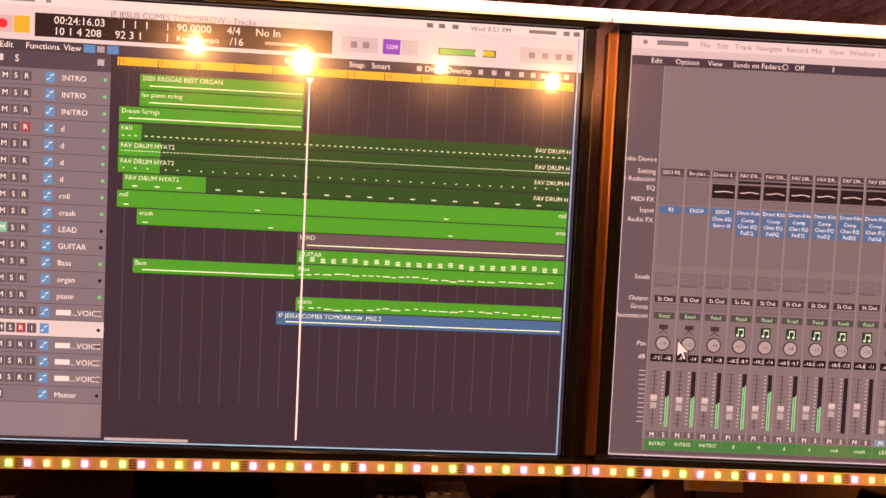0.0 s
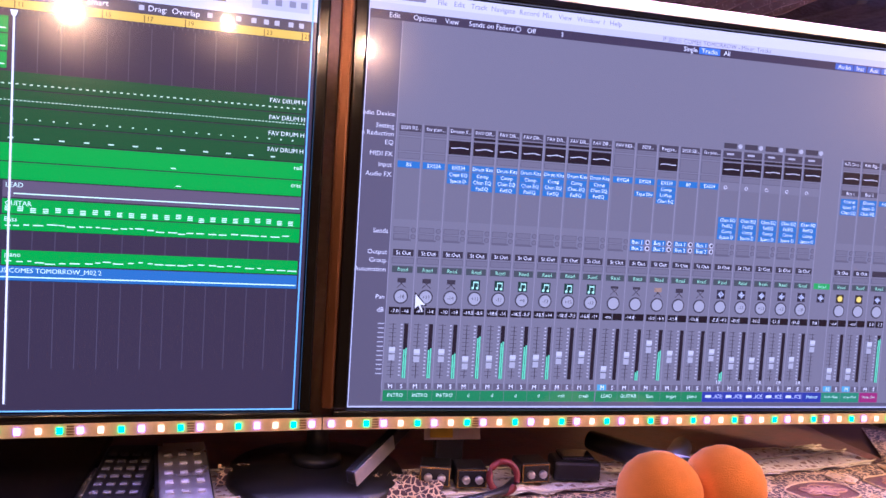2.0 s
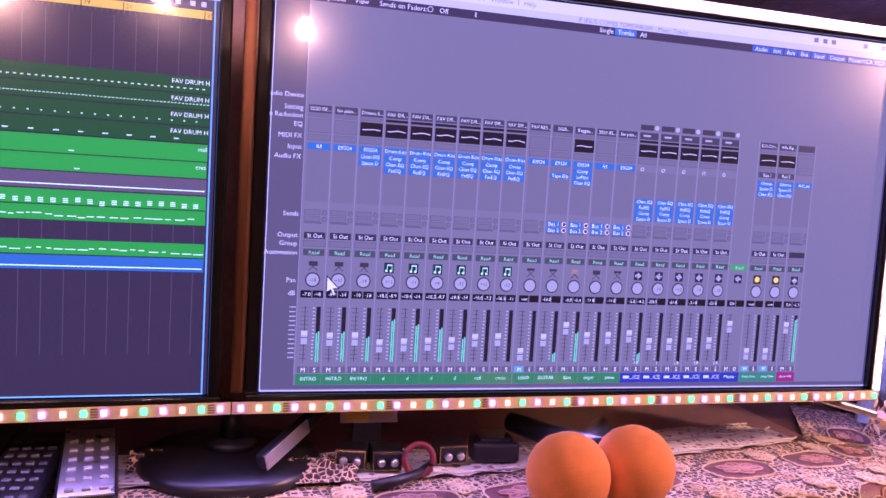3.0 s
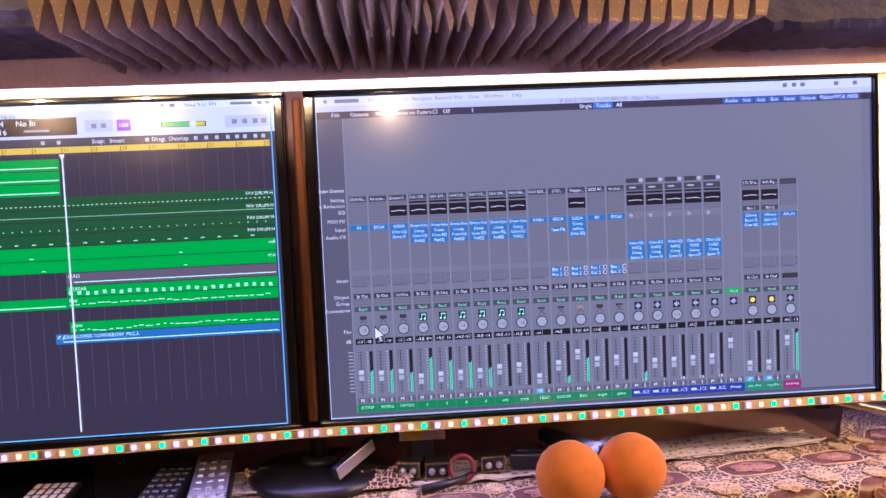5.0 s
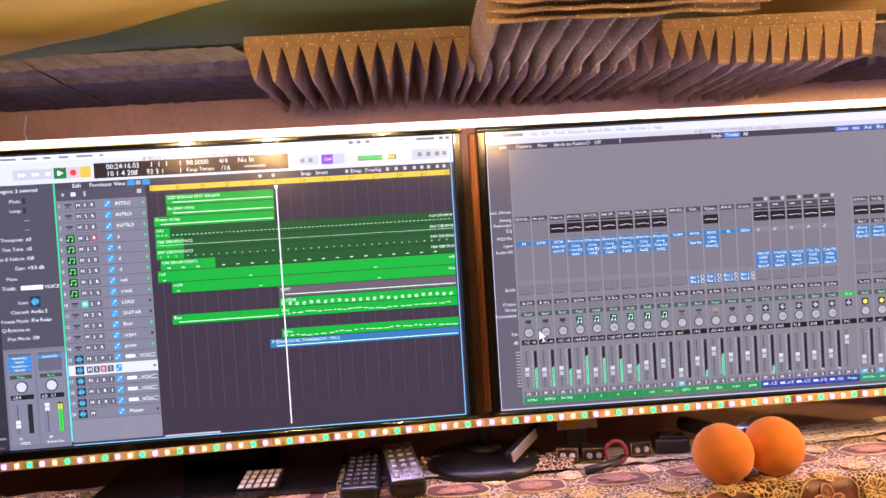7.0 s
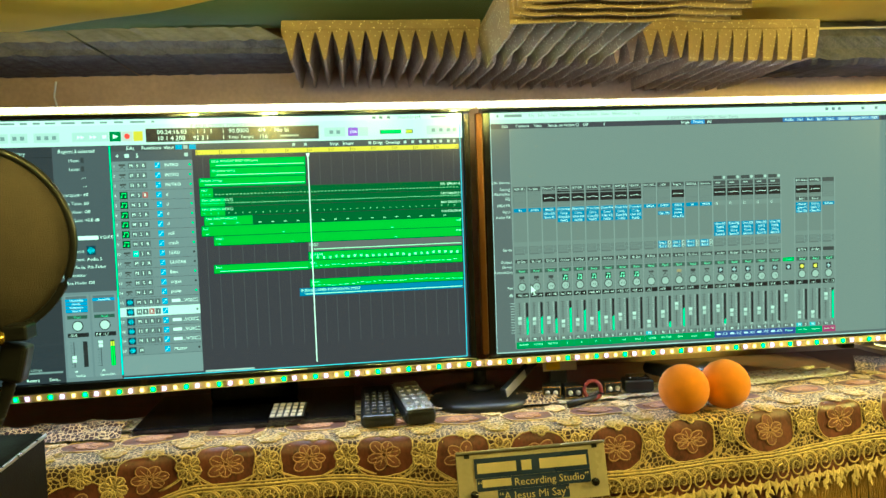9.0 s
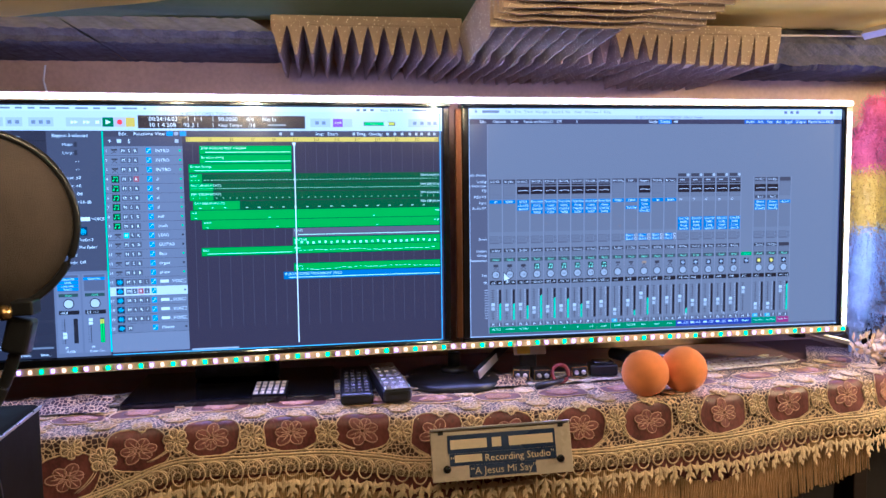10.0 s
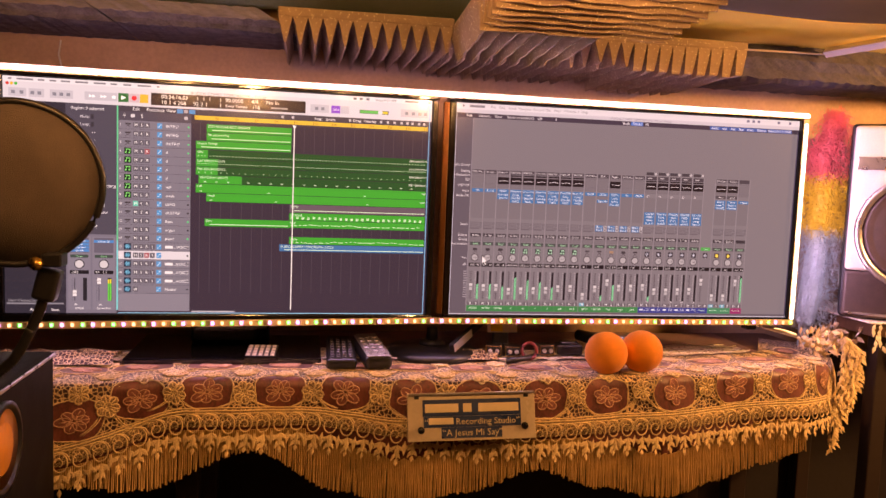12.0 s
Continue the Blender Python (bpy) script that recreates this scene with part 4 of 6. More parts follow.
    if drum:
        S.rect(m, c - 0.007, 0.677, c + 0.007, 0.703, (24, 50, 44), 2)
        S.rect(m, c - 0.003, 0.681, c + 0.0045, 0.6845, (176, 226, 200), 3)
        for du in (-0.003, 0.0037):
            S.rect(m, c + du, 0.681, c + du + 0.0009, 0.697, (176, 226, 200), 3)
            S.disc(m, c + du - 0.0008, 0.697, 0.0014, (176, 226, 200), 4, 8)
    elif voice or i in (19, 22):
        S.rect(m, c - 0.0068, 0.678, c + 0.0068, 0.702, (38, 34, 46), 2)
        for j, h in enumerate((0.002, 0.005, 0.009, 0.005, 0.002)):
            S.rect(m, c - 0.005 + j * 0.0021, 0.690 - h, c - 0.0038 + j * 0.0021, 0.690 + h, (196, 200, 220), 3)
    elif i in (20, 21):
        S.rect(m, c - 0.0068, 0.678, c + 0.0068, 0.702, (40, 36, 30), 2)
        S.disc(m, c, 0.690, 0.0033, (230, 200, 90), 3, 10)
    else:
        S.line(m, [(c - 0.006, 0.702), (c + 0.006, 0.682)], 0.0012, (56, 50, 58), 3)
        S.line(m, [(c - 0.006, 0.682), (c + 0.006, 0.702)], 0.0012, (56, 50, 58), 3)
        S.rect(m, c - 0.006, 0.679, c + 0.006, 0.685 if i in (9, 10, 13) else 0.690, (56, 50, 58) if i != 11 else (150, 120, 100), 3)
    if not master:
        S.disc(m, c, 0.724, 0.0074, (62, 57, 66), 2, 18)
        S.disc(m, c, 0.724, 0.0060, (154, 151, 158), 3, 18)
        if i < 9 or 15 <= i <= 18:
            S.text(m, ("-18", "+33", "-14", "+11", "-11", "+4", "-13", "+13", "-13")[i % 9], c, 0.724, 0.0125, (66, 60, 70), 4, 0.5)
    S.rect(m, a, 0.750, c - 0.0008, 0.768, (22, 17, 26), 2)
    S.rect(m, c + 0.0008, 0.750, b, 0.768, (22, 17, 26), 2)
    S.text(m, db, a + 0.008, 0.759, 0.0122, (226, 222, 230), 4, 0.5)
    if peak:
        S.text(m, peak, b - 0.008, 0.759, 0.0122, (226, 222, 230), 4, 0.5)
    f = c - 0.0085
    S.rect(m, f, 0.79, f + 0.0011, 0.925, (58, 52, 60), 2)
    for j in range(13):
        S.rect(m, f - 0.005, 0.792 + j * 0.0104, f + 0.005, 0.7935 + j * 0.0104, (80, 74, 84), 1)
    S.rect(m, f - 0.0038, cap - 0.0165, f + 0.0048, cap + 0.0165, (160, 157, 164), 4)
    S.rect(m, f - 0.0038, cap - 0.0165, f + 0.0048, cap - 0.006, (186, 183, 190), 5)
    S.rect(m, f - 0.0038, cap - 0.001, f + 0.0048, cap + 0.0012, (70, 64, 74), 5)
    if not master:
        g = c + 0.0075
        S.rect(m, g, 0.79, g + 0.0058, 0.925, (30, 24, 34), 2)
        for j in range(15):
            S.rect(m, g - 0.005, 0.792 + j * 0.0089, g - 0.002, 0.7945 + j * 0.0089, (176, 172, 180), 2)
        if level:
            for du, dv in ((0.0004, 0.004), (0.0032, 0.0)):
                S.rect(m, g + du, level + dv, g + du + 0.0021, 0.925, (104, 196, 150), 4)
    if voice:
        S.text(m, "I R" if i != 15 else "I", c + 0.008, 0.9275, 0.0125, (220, 216, 224), 4, 0.5)
    S.rect(m, a, 0.9375, c - 0.001, 0.953, (84, 150, 176) if i in (9, 20, 21) else (90, 84, 94), 2)
    S.rect(m, c + 0.001, 0.9375, b, 0.953, (90, 84, 94), 2)
    S.text(m, "M", c - 0.008, 0.945, 0.0155, (230, 226, 234), 4, 0.5)
    S.text(m, "S" if not master else "D", c + 0.008, 0.945, 0.0155, (230, 226, 234), 4, 0.5)
    col = (34, 118, 68) if i < 14 else ((44, 54, 130) if i < 20 else ((44, 122, 88) if i < 22 else (140, 40, 96)))
    S.rect(m, c - 0.0172, 0.9555, c + 0.0176, 0.983, col, 2)
    if voice:
        S.rect(m, a + 0.003, 0.9635, a + 0.013, 0.971, (200, 204, 224), 4)
        S.text(m, name, c - 0.002, 0.967, 0.015, (200, 206, 228), 4)
    else:
        S.text(m, name, c, 0.967, 0.0130 if i < 20 else 0.0095, (196, 226, 206), 4, 0.5)
    m.make("channel_strip", panel)


for i, ch in enumerate(CH):
    strip(i, ch)
m = Mesh()
S.rect(m, 0.0455, 0.984, 1, 0.993, (84, 79, 92), 1)
S.rect(m, 0.9965, 0.0668, 1, 0.993, (70, 64, 84), 1)
S.rect(m, 0, 0.9955, 1, 0.998, (190, 190, 210), 2)
S.rect(m, 0, 0.0285, 0.0012, 0.998, (190, 190, 210), 2)
m.make("window_edge", panel)
m = Mesh()
cu, cvv = 0.0845, 0.7105
S.poly(m, [(cu, cvv), (cu, cvv + 0.047), (cu + 0.0062, cvv + 0.038), (cu + 0.0105, cvv + 0.054), (cu + 0.0145, cvv + 0.051), (cu + 0.0105, cvv + 0.035), (cu + 0.0185, cvv + 0.034)], (20, 16, 22), 8)
S.poly(m, [(cu + 0.001, cvv + 0.006), (cu + 0.001, cvv + 0.041), (cu + 0.0062, cvv + 0.034), (cu + 0.0105, cvv + 0.049), (cu + 0.0128, cvv + 0.048), (cu + 0.0088, cvv + 0.0325), (cu + 0.0155, cvv + 0.0315)], (216, 212, 218), 9)
m.make("pointer", panel)

# bronze edge between the two sets
tagged(part("edge_strip", box_bm((0.1640, 0.738, 0.876), (0.1755, 0.752, 1.276), 0.003), M_bronze), "bronze edging between the two televisions", "edging")

# ---- tape of diodes round both sets ----
tape = empty("led_tape", "glowing strip of amber, green and violet diodes round both televisions", "led strip")
LED_ME = []
for mats, hx in ((M_led, 0.0026), (M_ledtop, 0.0076)):
    for mm in mats:
        me = bpy.data.meshes.new("diode")
        bm = box_bm((-hx, -0.0012, -0.0030), (hx, 0.0006, 0.0030), 0.0006, seg=1)
        bm.to_mesh(me)
        bm.free()
        me.materials.append(mm)
        LED_ME.append(me)


def tape_run(a, b, bright, mark=True):
    """A run of tape from a to b, with a diode every sixtieth of a metre."""
    a, b = Vector(a), Vector(b)
    d = (b - a).normalized()
    n = Vector((0, -1, 0)) - d * Vector((0, -1, 0)).dot(d)
    n.normalize()
    m = Matrix((d, -n, (-n).cross(d) * -1)).transposed().to_4x4()
    m.translation = a
    L = (b - a).length
    part("tape", box_bm((0, 0, -0.0058), (L, 0.0006, 0.0058), 0, m), M_tape, tape)
    k, x = 0, 0.008
    while x < L:
        ob = new("diode", LED_ME[(3 if bright else 0) + k % 3])
        ob.parent = tape
        ob.matrix_basis = m @ pose(x, -0.0008, 0)
        k, x = k + 1, x + 0.01667
    if mark:
        mm = Mesh()
        x = 0.05
        while x < L:
            for dz in (-0.0036, -0.0012, 0.0012, 0.0036):
                v0 = [m @ Vector((x + px, -0.0004, dz + pz)) for px, pz in ((-0.003, -0.0007), (0.003, -0.0007), (0.003, 0.0007), (-0.003, 0.0007))]
                mm.add(v0, [(0, 1, 2, 3)], M_tapemark)
            x += 0.1
        tagged(mm.make("solder_pad", tape), kind="stuff")


tape_run((-0.602, 0.702, 0.855), (0.165, 0.7305, 0.8645), False)
tape_run((0.166, 0.7305, 0.8645), (0.914, 0.7435, 0.8650), False)
tape_run((-0.602, 0.702, 1.289), (0.165, 0.7305, 1.288), True, False)
tape_run((0.166, 0.7305, 1.288), (0.914, 0.7435, 1.287), True, False)
tape_run((0.9085, 0.7425, 0.872), (0.9085, 0.7425, 1.280), True, False)
tape_run((-0.606, 0.7015, 0.862), (-0.606, 0.7015, 1.282), True, False)

# ---- the table and its cloth ----
def lerp_rows(rows, x):
    if x <= rows[0][0]:
        return rows[0][1]
    for (x0, v0), (x1, v1) in zip(rows, rows[1:]):
        if x <= x1:
            t = (x - x0) / (x1 - x0)
            t = t * t * (3 - 2 * t)
            return v0 + (v1 - v0) * t
    return rows[-1][1]


TRIM = [(-0.55, 0.125), (-0.47, 0.108), (-0.38, 0.087), (-0.295, 0.058), (-0.20, 0.056), (-0.06, 0.058), (0.075, 0.074), (0.34, 0.077), (0.48, 0.076), (0.65, 0.073), (0.82, 0.067), (0.95, 0.070), (1.10, 0.085), (1.2, 0.09)]
EDGE = [(-0.85, -0.85, 0.560), (-0.55, -0.55, 0.572), (-0.42, -0.42, 0.585), (-0.30, -0.30, 0.612), (-0.10, -0.10, 0.615), (0.05, 0.05, 0.601), (0.20, 0.20, 0.592), (0.40, 0.40, 0.597), (0.60, 0.60, 0.622), (0.80, 0.80, 0.654),
        (0.90, 0.898, 0.672), (0.98, 0.970, 0.702), (1.05, 1.020, 0.752), (1.13, 1.062, 0.820), (1.23, 1.115, 0.904)]
PS = np.arange(-1.1, 1.5, 0.005)


def eased(ps, vs, reach=9):
    """A smooth curve through rows."""
    k = np.hanning(2 * reach + 3)[1:-1]
    line = np.interp(PS, ps, vs)
    lo, hi = line[1] - line[0], line[-1] - line[-2]
    padded = np.concatenate([line[0] - lo * np.arange(reach, 0, -1), line, line[-1] + hi * np.arange(1, reach + 1)])
    return np.convolve(padded, k / k.sum(), "valid")


slope = (EDGE[-1][1] - EDGE[-2][1]) / 0.10, (EDGE[-1][2] - EDGE[-2][2]) / 0.10
ROWS_E = [(-1.15, -1.15, 0.555)] + EDGE + [(1.55, EDGE[-1][1] + slope[0] * 0.35, EDGE[-1][2] + slope[1] * 0.35)]
CURVE_X = eased([e[0] for e in ROWS_E], [e[1] for e in ROWS_E])
CURVE_Y = eased([e[0] for e in ROWS_E], [e[2] for e in ROWS_E])
TAN_X, TAN_Y = np.gradient(CURVE_X), np.gradient(CURVE_Y)
TRIM_S = eased([e[0] for e in TRIM], [e[1] for e in TRIM])


def trim_at(p):
    return float(np.interp(p, PS, TRIM_S))


def edge_at(p):
    """Place and outward direction on the table's edge."""
    dx, dy = float(np.interp(p, PS, TAN_X)), float(np.interp(p, PS, TAN_Y))
    n = math.hypot(dx, dy)
    return float(np.interp(p, PS, CURVE_X)), float(np.interp(p, PS, CURVE_Y)), dy / n, -dx / n


def surf(p, s, off=0.0):
    """Point of the cloth: p along the edge, s over it (below 0 on the table, above 0 hanging), off away from the cloth."""
    x, y, ox, oy = edge_at(p)
    r = 0.014
    if s <= 0:
        o, z = s - r, TOP + 0.0010 * noise.noise((p * 16, s * 16, 5)) + off
        return Vector((x + ox * o, y + oy * o, z))
    if s < r * 1.5708:
        a = s / r
        o, z = -r + (r + off) * math.sin(a), TOP - r + (r + off) * math.cos(a)
        k = 0
    else:
        k = s - r * 1.5708
        o, z = 0.10 * k + off, TOP - r - k * 0.99
    o += (0.0035 * math.sin(p * 23) + 0.006 * noise.noise((p * 8, 3.3, 0)) + 0.003 * noise.noise((p * 25, s * 12, 9))) * min(1, k / 0.05)
    return Vector((x + ox * o, y + oy * o, z))


# the table under the cloth
rim = [edge_at(q) for q in np.arange(-1.0, 1.19, 0.03)]
ring = [(x - ox * 0.022, y - oy * 0.022) for x, y, ox, oy in rim] + [(1.05, 1.06), (-1.0, 1.06)]
nr = len(ring)
tv_, tf_ = [(x, y, z) for z in (0.735, 0.7785) for x, y in ring], [tuple(range(nr))[::-1], tuple(range(nr, 2 * nr))]
tf_ += [(i, (i + 1) % nr, nr + (i + 1) % nr, nr + i) for i in range(nr)]
table = empty("table", "dark wooden table with a rounded end under the lace", "table")
link("table_top", tv_, tf_, M_wood, table)
for lx, ly in ((-0.28, 0.70), (0.84, 0.80), (-0.28, 1.0), (0.84, 1.0), (-0.9, 0.70), (-0.9, 1.0)):
    part("leg", box_bm((lx - 0.02, ly - 0.02, 0.0), (lx + 0.02, ly + 0.02, 0.734), 0.004), M_shadewood, table)

cloth = empty("tablecloth", "gold lace tablecloth with burgundy satin ovals and long fringe", "tablecloth")


def grid(name, nu, nv, fn, material, parent):
    V = [fn(i / nu, j / nv) for j in range(nv + 1) for i in range(nu + 1)]
    F = [(j * (nu + 1) + i, (j + 1) * (nu + 1) + i, (j + 1) * (nu + 1) + i + 1, j * (nu + 1) + i + 1) for j in range(nv) for i in range(nu)]
    return link(name, V, F, material, parent, smooth=True)


P0, P1 = -0.83, 1.22
PP = lambda a: P0 + (P1 - P0) * a
grid("lace_panel", 260, 34, lambda a, b: surf(PP(a), -0.135 + (0.137 + trim_at(PP(a))) * b), M_lace, cloth)

# ---- name plate leaning on the cloth ----
plate = empty("name_plate", "clear acrylic name plate with navy print and dark studs", "name plate")
PM = Matrix.Translation((0.206, 0.5705, 0.7265)) @ pose(0, 0, 0, 90 - 15, 0, -0.8) @ pose(0, 0, 0, 0, 0, 1.2)
part("back_card", box_bm((-0.112, -0.0385, -0.004), (0.112, 0.0385, 0.0), 0.0012, PM), M_acrylic, plate)
part("top_edge", box_bm((-0.112, 0.0387, -0.006), (0.112, 0.0425, 0.004), 0.001, PM), M_silver, plate, "bright acrylic edge")
part("navy_panel", box_bm((-0.086, 0.003, 0.0004), (0.086, 0.031, 0.0010), 0, PM), M_navy, plate)
part("navy_line", box_bm((-0.084, -0.0155, 0.0004), (0.086, 0.0026, 0.0010), 0, PM), M_navy, plate)
part("navy_foot", box_bm((-0.054, -0.034, 0.0004), (0.052, -0.0158, 0.0010), 0, PM), M_navy, plate)


def flat_words(mesh, words, x, y, size, M, material, centre=False):
    vs, fs, wide = letters(words)
    x0 = x - (wide * size / 2 if centre else 0)
    mesh.add([M @ Vector((x0 + a * size, y + b * size, 0.0016)) for a, b, _ in vs], fs, material)
    return x0 + wide * size


def flat_bar(mesh, x0, x1, y0, y1, M, material):
    mesh.add([M @ Vector((x, y, 0.0016)) for x, y in ((x0, y0), (x1, y0), (x1, y1), (x0, y1))], [(0, 1, 2, 3)], material)


for x0, x1 in ((-0.082, -0.024), (-0.016, -0.001), (0.011, 0.082)):
    w = Mesh()
    flat_bar(w, x0, x1, 0.0095, 0.0240, PM, M_ink)
    w.make("print_bar", plate)
w = Mesh()
flat_words(w, "\u201c", -0.083, -0.0125, 0.0165, PM, M_ink)
flat_bar(w, -0.076, -0.033, -0.0105, 0.0005, PM, M_ink)
flat_words(w, "Recording Studio\u201d", -0.029, -0.0112, 0.0152, PM, M_ink)
w.make("studio_line", plate)
w = Mesh()
flat_words(w, "\u201cA Jesus Mi Say\u201d", 0, -0.030, 0.0158, PM, M_ink, True)
w.make("motto_line", plate)
for sx, sy in ((-0.089, -0.0195), (0.092, -0.0165)):
    v, f = lathe([(0.0062, 0.0), (0.0062, 0.003), (0.0045, 0.006), (0.0, 0.007)], (0, 0, 0), PM @ pose(sx, sy, 0.001), 18)
    link("stud", v, f, M_gloss, plate, smooth=True)
for sx in (-0.096, 0.096):
    part("clip", box_bm((sx - 0.004, 0.0325, 0.0003), (sx + 0.004, 0.038, 0.0015), 0.0004, PM), M_black, plate)

# ---- two microphones with orange foam balls ----
def microphone(c, away, label):
    mic = empty("microphone", label, "microphone", group="microphones on the cloth")
    r = 0.0395
    c = Vector(c)
    v, f = lathe([(0.0, -r), (r * 0.32, -r * 0.948), (r * 0.6, -r * 0.8), (r * 0.82, -r * 0.575), (r * 0.955, -r * 0.3), (r, 0), (r * 0.955, r * 0.3), (r * 0.82, r * 0.575), (r * 0.6, r * 0.8), (r * 0.32, r * 0.948), (0.0, r)], (0, 0, 0), steps=36)
    for q in range(len(v)):
        v[q] = c + v[q] * (1 + 0.006 * noise.noise(v[q] * 90))
    link("windscreen", v, f, M_orange, mic, smooth=True, label="orange foam ball")
    a = Vector(away).normalized()
    v, f = tube([c + a * (r * 0.9), c + a * (r * 1.2), c + a * (r + 0.05), c + a * (r + 0.12)], [0.017, 0.016, 0.0135, 0.011], 18)
    link("handle", v, f, M_black, mic, smooth=True)
    return mic


microphone((0.4695, 0.640, TOP + 0.0405), (0.75, 1.0, 0.02), "microphone with an orange foam ball lying on the lace")
microphone((0.5455, 0.655, TOP + 0.0405), (-0.55, 1.0, 0.02), "microphone with an orange foam ball, handle towards the screen")

# ---- stand of the first television and the things on it ----
base = empty("stand_base", "glossy black rectangular television stand base", "stand")
part("foot_plate", box_bm((-0.398, 0.714, TOP + 0.001), (-0.050, 0.93, TOP + 0.012), 0.003), M_gloss, base)
part("neck", box_bm((-0.30, 0.85, TOP + 0.012), (-0.15, 0.87, 0.90), 0.006), M_gloss, base)

mini = empty("mini_remote", "small dark remote with rows of cream buttons", "remote control")
MM = pose(-0.158, 0.742, TOP + 0.0125, 0, 0, -3)
MM = MM @ pose(0, 0, 0, 7) @ Matrix.Scale(0.88, 4)
part("case", box_bm((-0.033, -0.037, 0), (0.033, 0.037, 0.009), 0.003, MM), M_gloss, mini)
part("face", box_bm((-0.031, -0.035, 0.0092), (0.031, 0.035, 0.0102), 0.0004, MM), M_black, mini)
for i in range(5):
    for j in range(4):
        part("button", box_bm((-0.0295 + i * 0.0122, -0.033 + j * 0.0170, 0.0103), (-0.0212 + i * 0.0122, -0.0205 + j * 0.0170, 0.0118), 0.0008, MM, 1), M_key, mini)


def remote(m, L, W, H, body, keys, cols, rows, label, top=None):
    rc = empty("remote_control", label, "remote control", group="remote controls")
    part("case", box_bm((-W / 2, 0, 0), (W / 2, L, H), H * 0.35, m, 3), body, rc)
    if top:
        part("face", box_bm((-W / 2 + 0.003, 0.004, H - 0.001), (W / 2 - 0.003, L - 0.006, H + 0.0008), 0.0006, m), top, rc)
    for i in range(cols):
        for j in range(rows):
            x, y = (i + 0.5) / cols * (W - 0.010) - (W - 0.010) / 2, 0.012 + j * (L - 0.03) / rows
            part("button", box_bm((x - 0.0036, y, H + 0.0002), (x + 0.0036, y + 0.0055, H + 0.0024), 0.0008, m, 1), keys, rc)
    return rc


remote(pose(-0.015, 0.668, TOP + 0.002, 4, 0, -1.0), 0.165, 0.054, 0.019, M_black, M_darkkey, 4, 8, "black remote control with grey rubber buttons")
remote(pose(0.052, 0.664, TOP + 0.002, 5, 0, 7.5), 0.150, 0.050, 0.026, M_black, M_grey, 3, 6, "black remote control with a silver face and pale keys", M_silver)

# ---- round base and the foot of the second television ----
round_base = empty("round_base", "round matt black stand base on the lace", "stand")
for nm, prof in (("disc", [(0.0, 0.0), (0.090, 0.0), (0.092, 0.006), (0.088, 0.014), (0.03, 0.021), (0.0, 0.021)]), ("collar", [(0.0, 0.0212), (0.026, 0.0212), (0.024, 0.030), (0.0, 0.031)]), ("stem", [(0.0, 0.0312), (0.012, 0.0312), (0.011, 0.055), (0.0, 0.055)])):
    v, f = lathe(prof, (0.168, 0.800, TOP + 0.001), steps=48)
    link(nm, v, f, M_black, round_base, smooth=True)
FMM = pose(0.205, 0.735, TOP + 0.026, 0, 0, 48) @ pose(0, 0, 0, 0, -18, 0)
foot = part("foot", box_bm((-0.012, -0.004, 0), (0.105, 0.008, 0.016), 0.003, FMM), M_black, tv_right, "black splayed foot")
part("foot_edge", box_bm((-0.0125, -0.0056, 0.001), (0.055, -0.0043, 0.0165), 0.0003, FMM), M_silver, foot, "bright chamfer")
foot = part("foot", box_bm((0.0, -0.006, 0), (0.10, 0.012, 0.010), 0.003, pose(0.848, 0.79, 0.850, 0, 14, -8)), M_silver, tv_right, "silver splayed foot")
part("foot_post", box_bm((0.830, 0.775, 0.842), (0.853, 0.80, 0.872), 0.003), M_black, foot)

# ---- right loudspeaker on its stand ----
SPM = pose(1.056, 0.800, 0.868, 0, 0, -36)
spk = empty("loudspeaker", "studio loudspeaker with champagne baffle and yellow woven cone", "loudspeaker")
SW, SH = 0.28, 0.416
part("cabinet", box_bm((0, 0.012, 0), (SW, 0.30, SH), 0.008, SPM), M_black, spk)
part("baffle", box_bm((0.006, -0.006, 0.104), (SW - 0.006, 0.011, SH - 0.005), 0.008, SPM, 3), M_baffle, spk)
part("lower_panel", box_bm((0.006, -0.0055, 0.004), (SW - 0.006, 0.011, 0.103), 0.006, SPM), M_surround, spk, "dark brown lower baffle")
part("port_trim", box_bm((0.012, -0.009, 0.010), (SW - 0.012, -0.0058, 0.015), 0.0015, SPM), M_silver, spk)
AX = SPM @ pose(SW / 2, -0.0145, 0.190, 90)
v, f = lathe([(0.122, 0.0), (0.122, 0.006), (0.116, 0.010), (0.108, 0.006), (0.106, 0.0)], (0, 0, 0), AX, 56)
woof = link("woofer", v, f, M_silver, spk, smooth=True, label="bright ring round the woofer")
v, f = lathe([(0.106, 0.001), (0.098, 0.006), (0.090, 0.001), (0.084, 0.002)], (0, 0, 0), AX, 56)
link("surround", v, f, M_surround, woof, smooth=True)
v, f = lathe([(0.085, 0.0015), (0.07, -0.004), (0.04, -0.006)], (0, 0, 0), AX, 56)
link("cone", v, f, M_yellow, woof, smooth=True)
v, f = lathe([(0.040, -0.006), (0.03, 0.004), (0.0, 0.010)], (0, 0, 0), AX, 32)
link("dust_cap", v, f, M_yellow, woof, smooth=True)
part("badge", box_bm((0.014, -0.0085, 0.318), (0.075, -0.0062, 0.345), 0.002, SPM), M_silver, spk)
v, f = lathe([(0.007, 0), (0.006, 0.004), (0, 0.004)], (0, 0, 0), SPM @ pose(0.072, -0.008, 0.322, 90), 16)
link("indicator", v, f, M_brass, spk, smooth=True)
stand = empty("speaker_stand", "dark wooden speaker stand draped with cream lace", "stand")
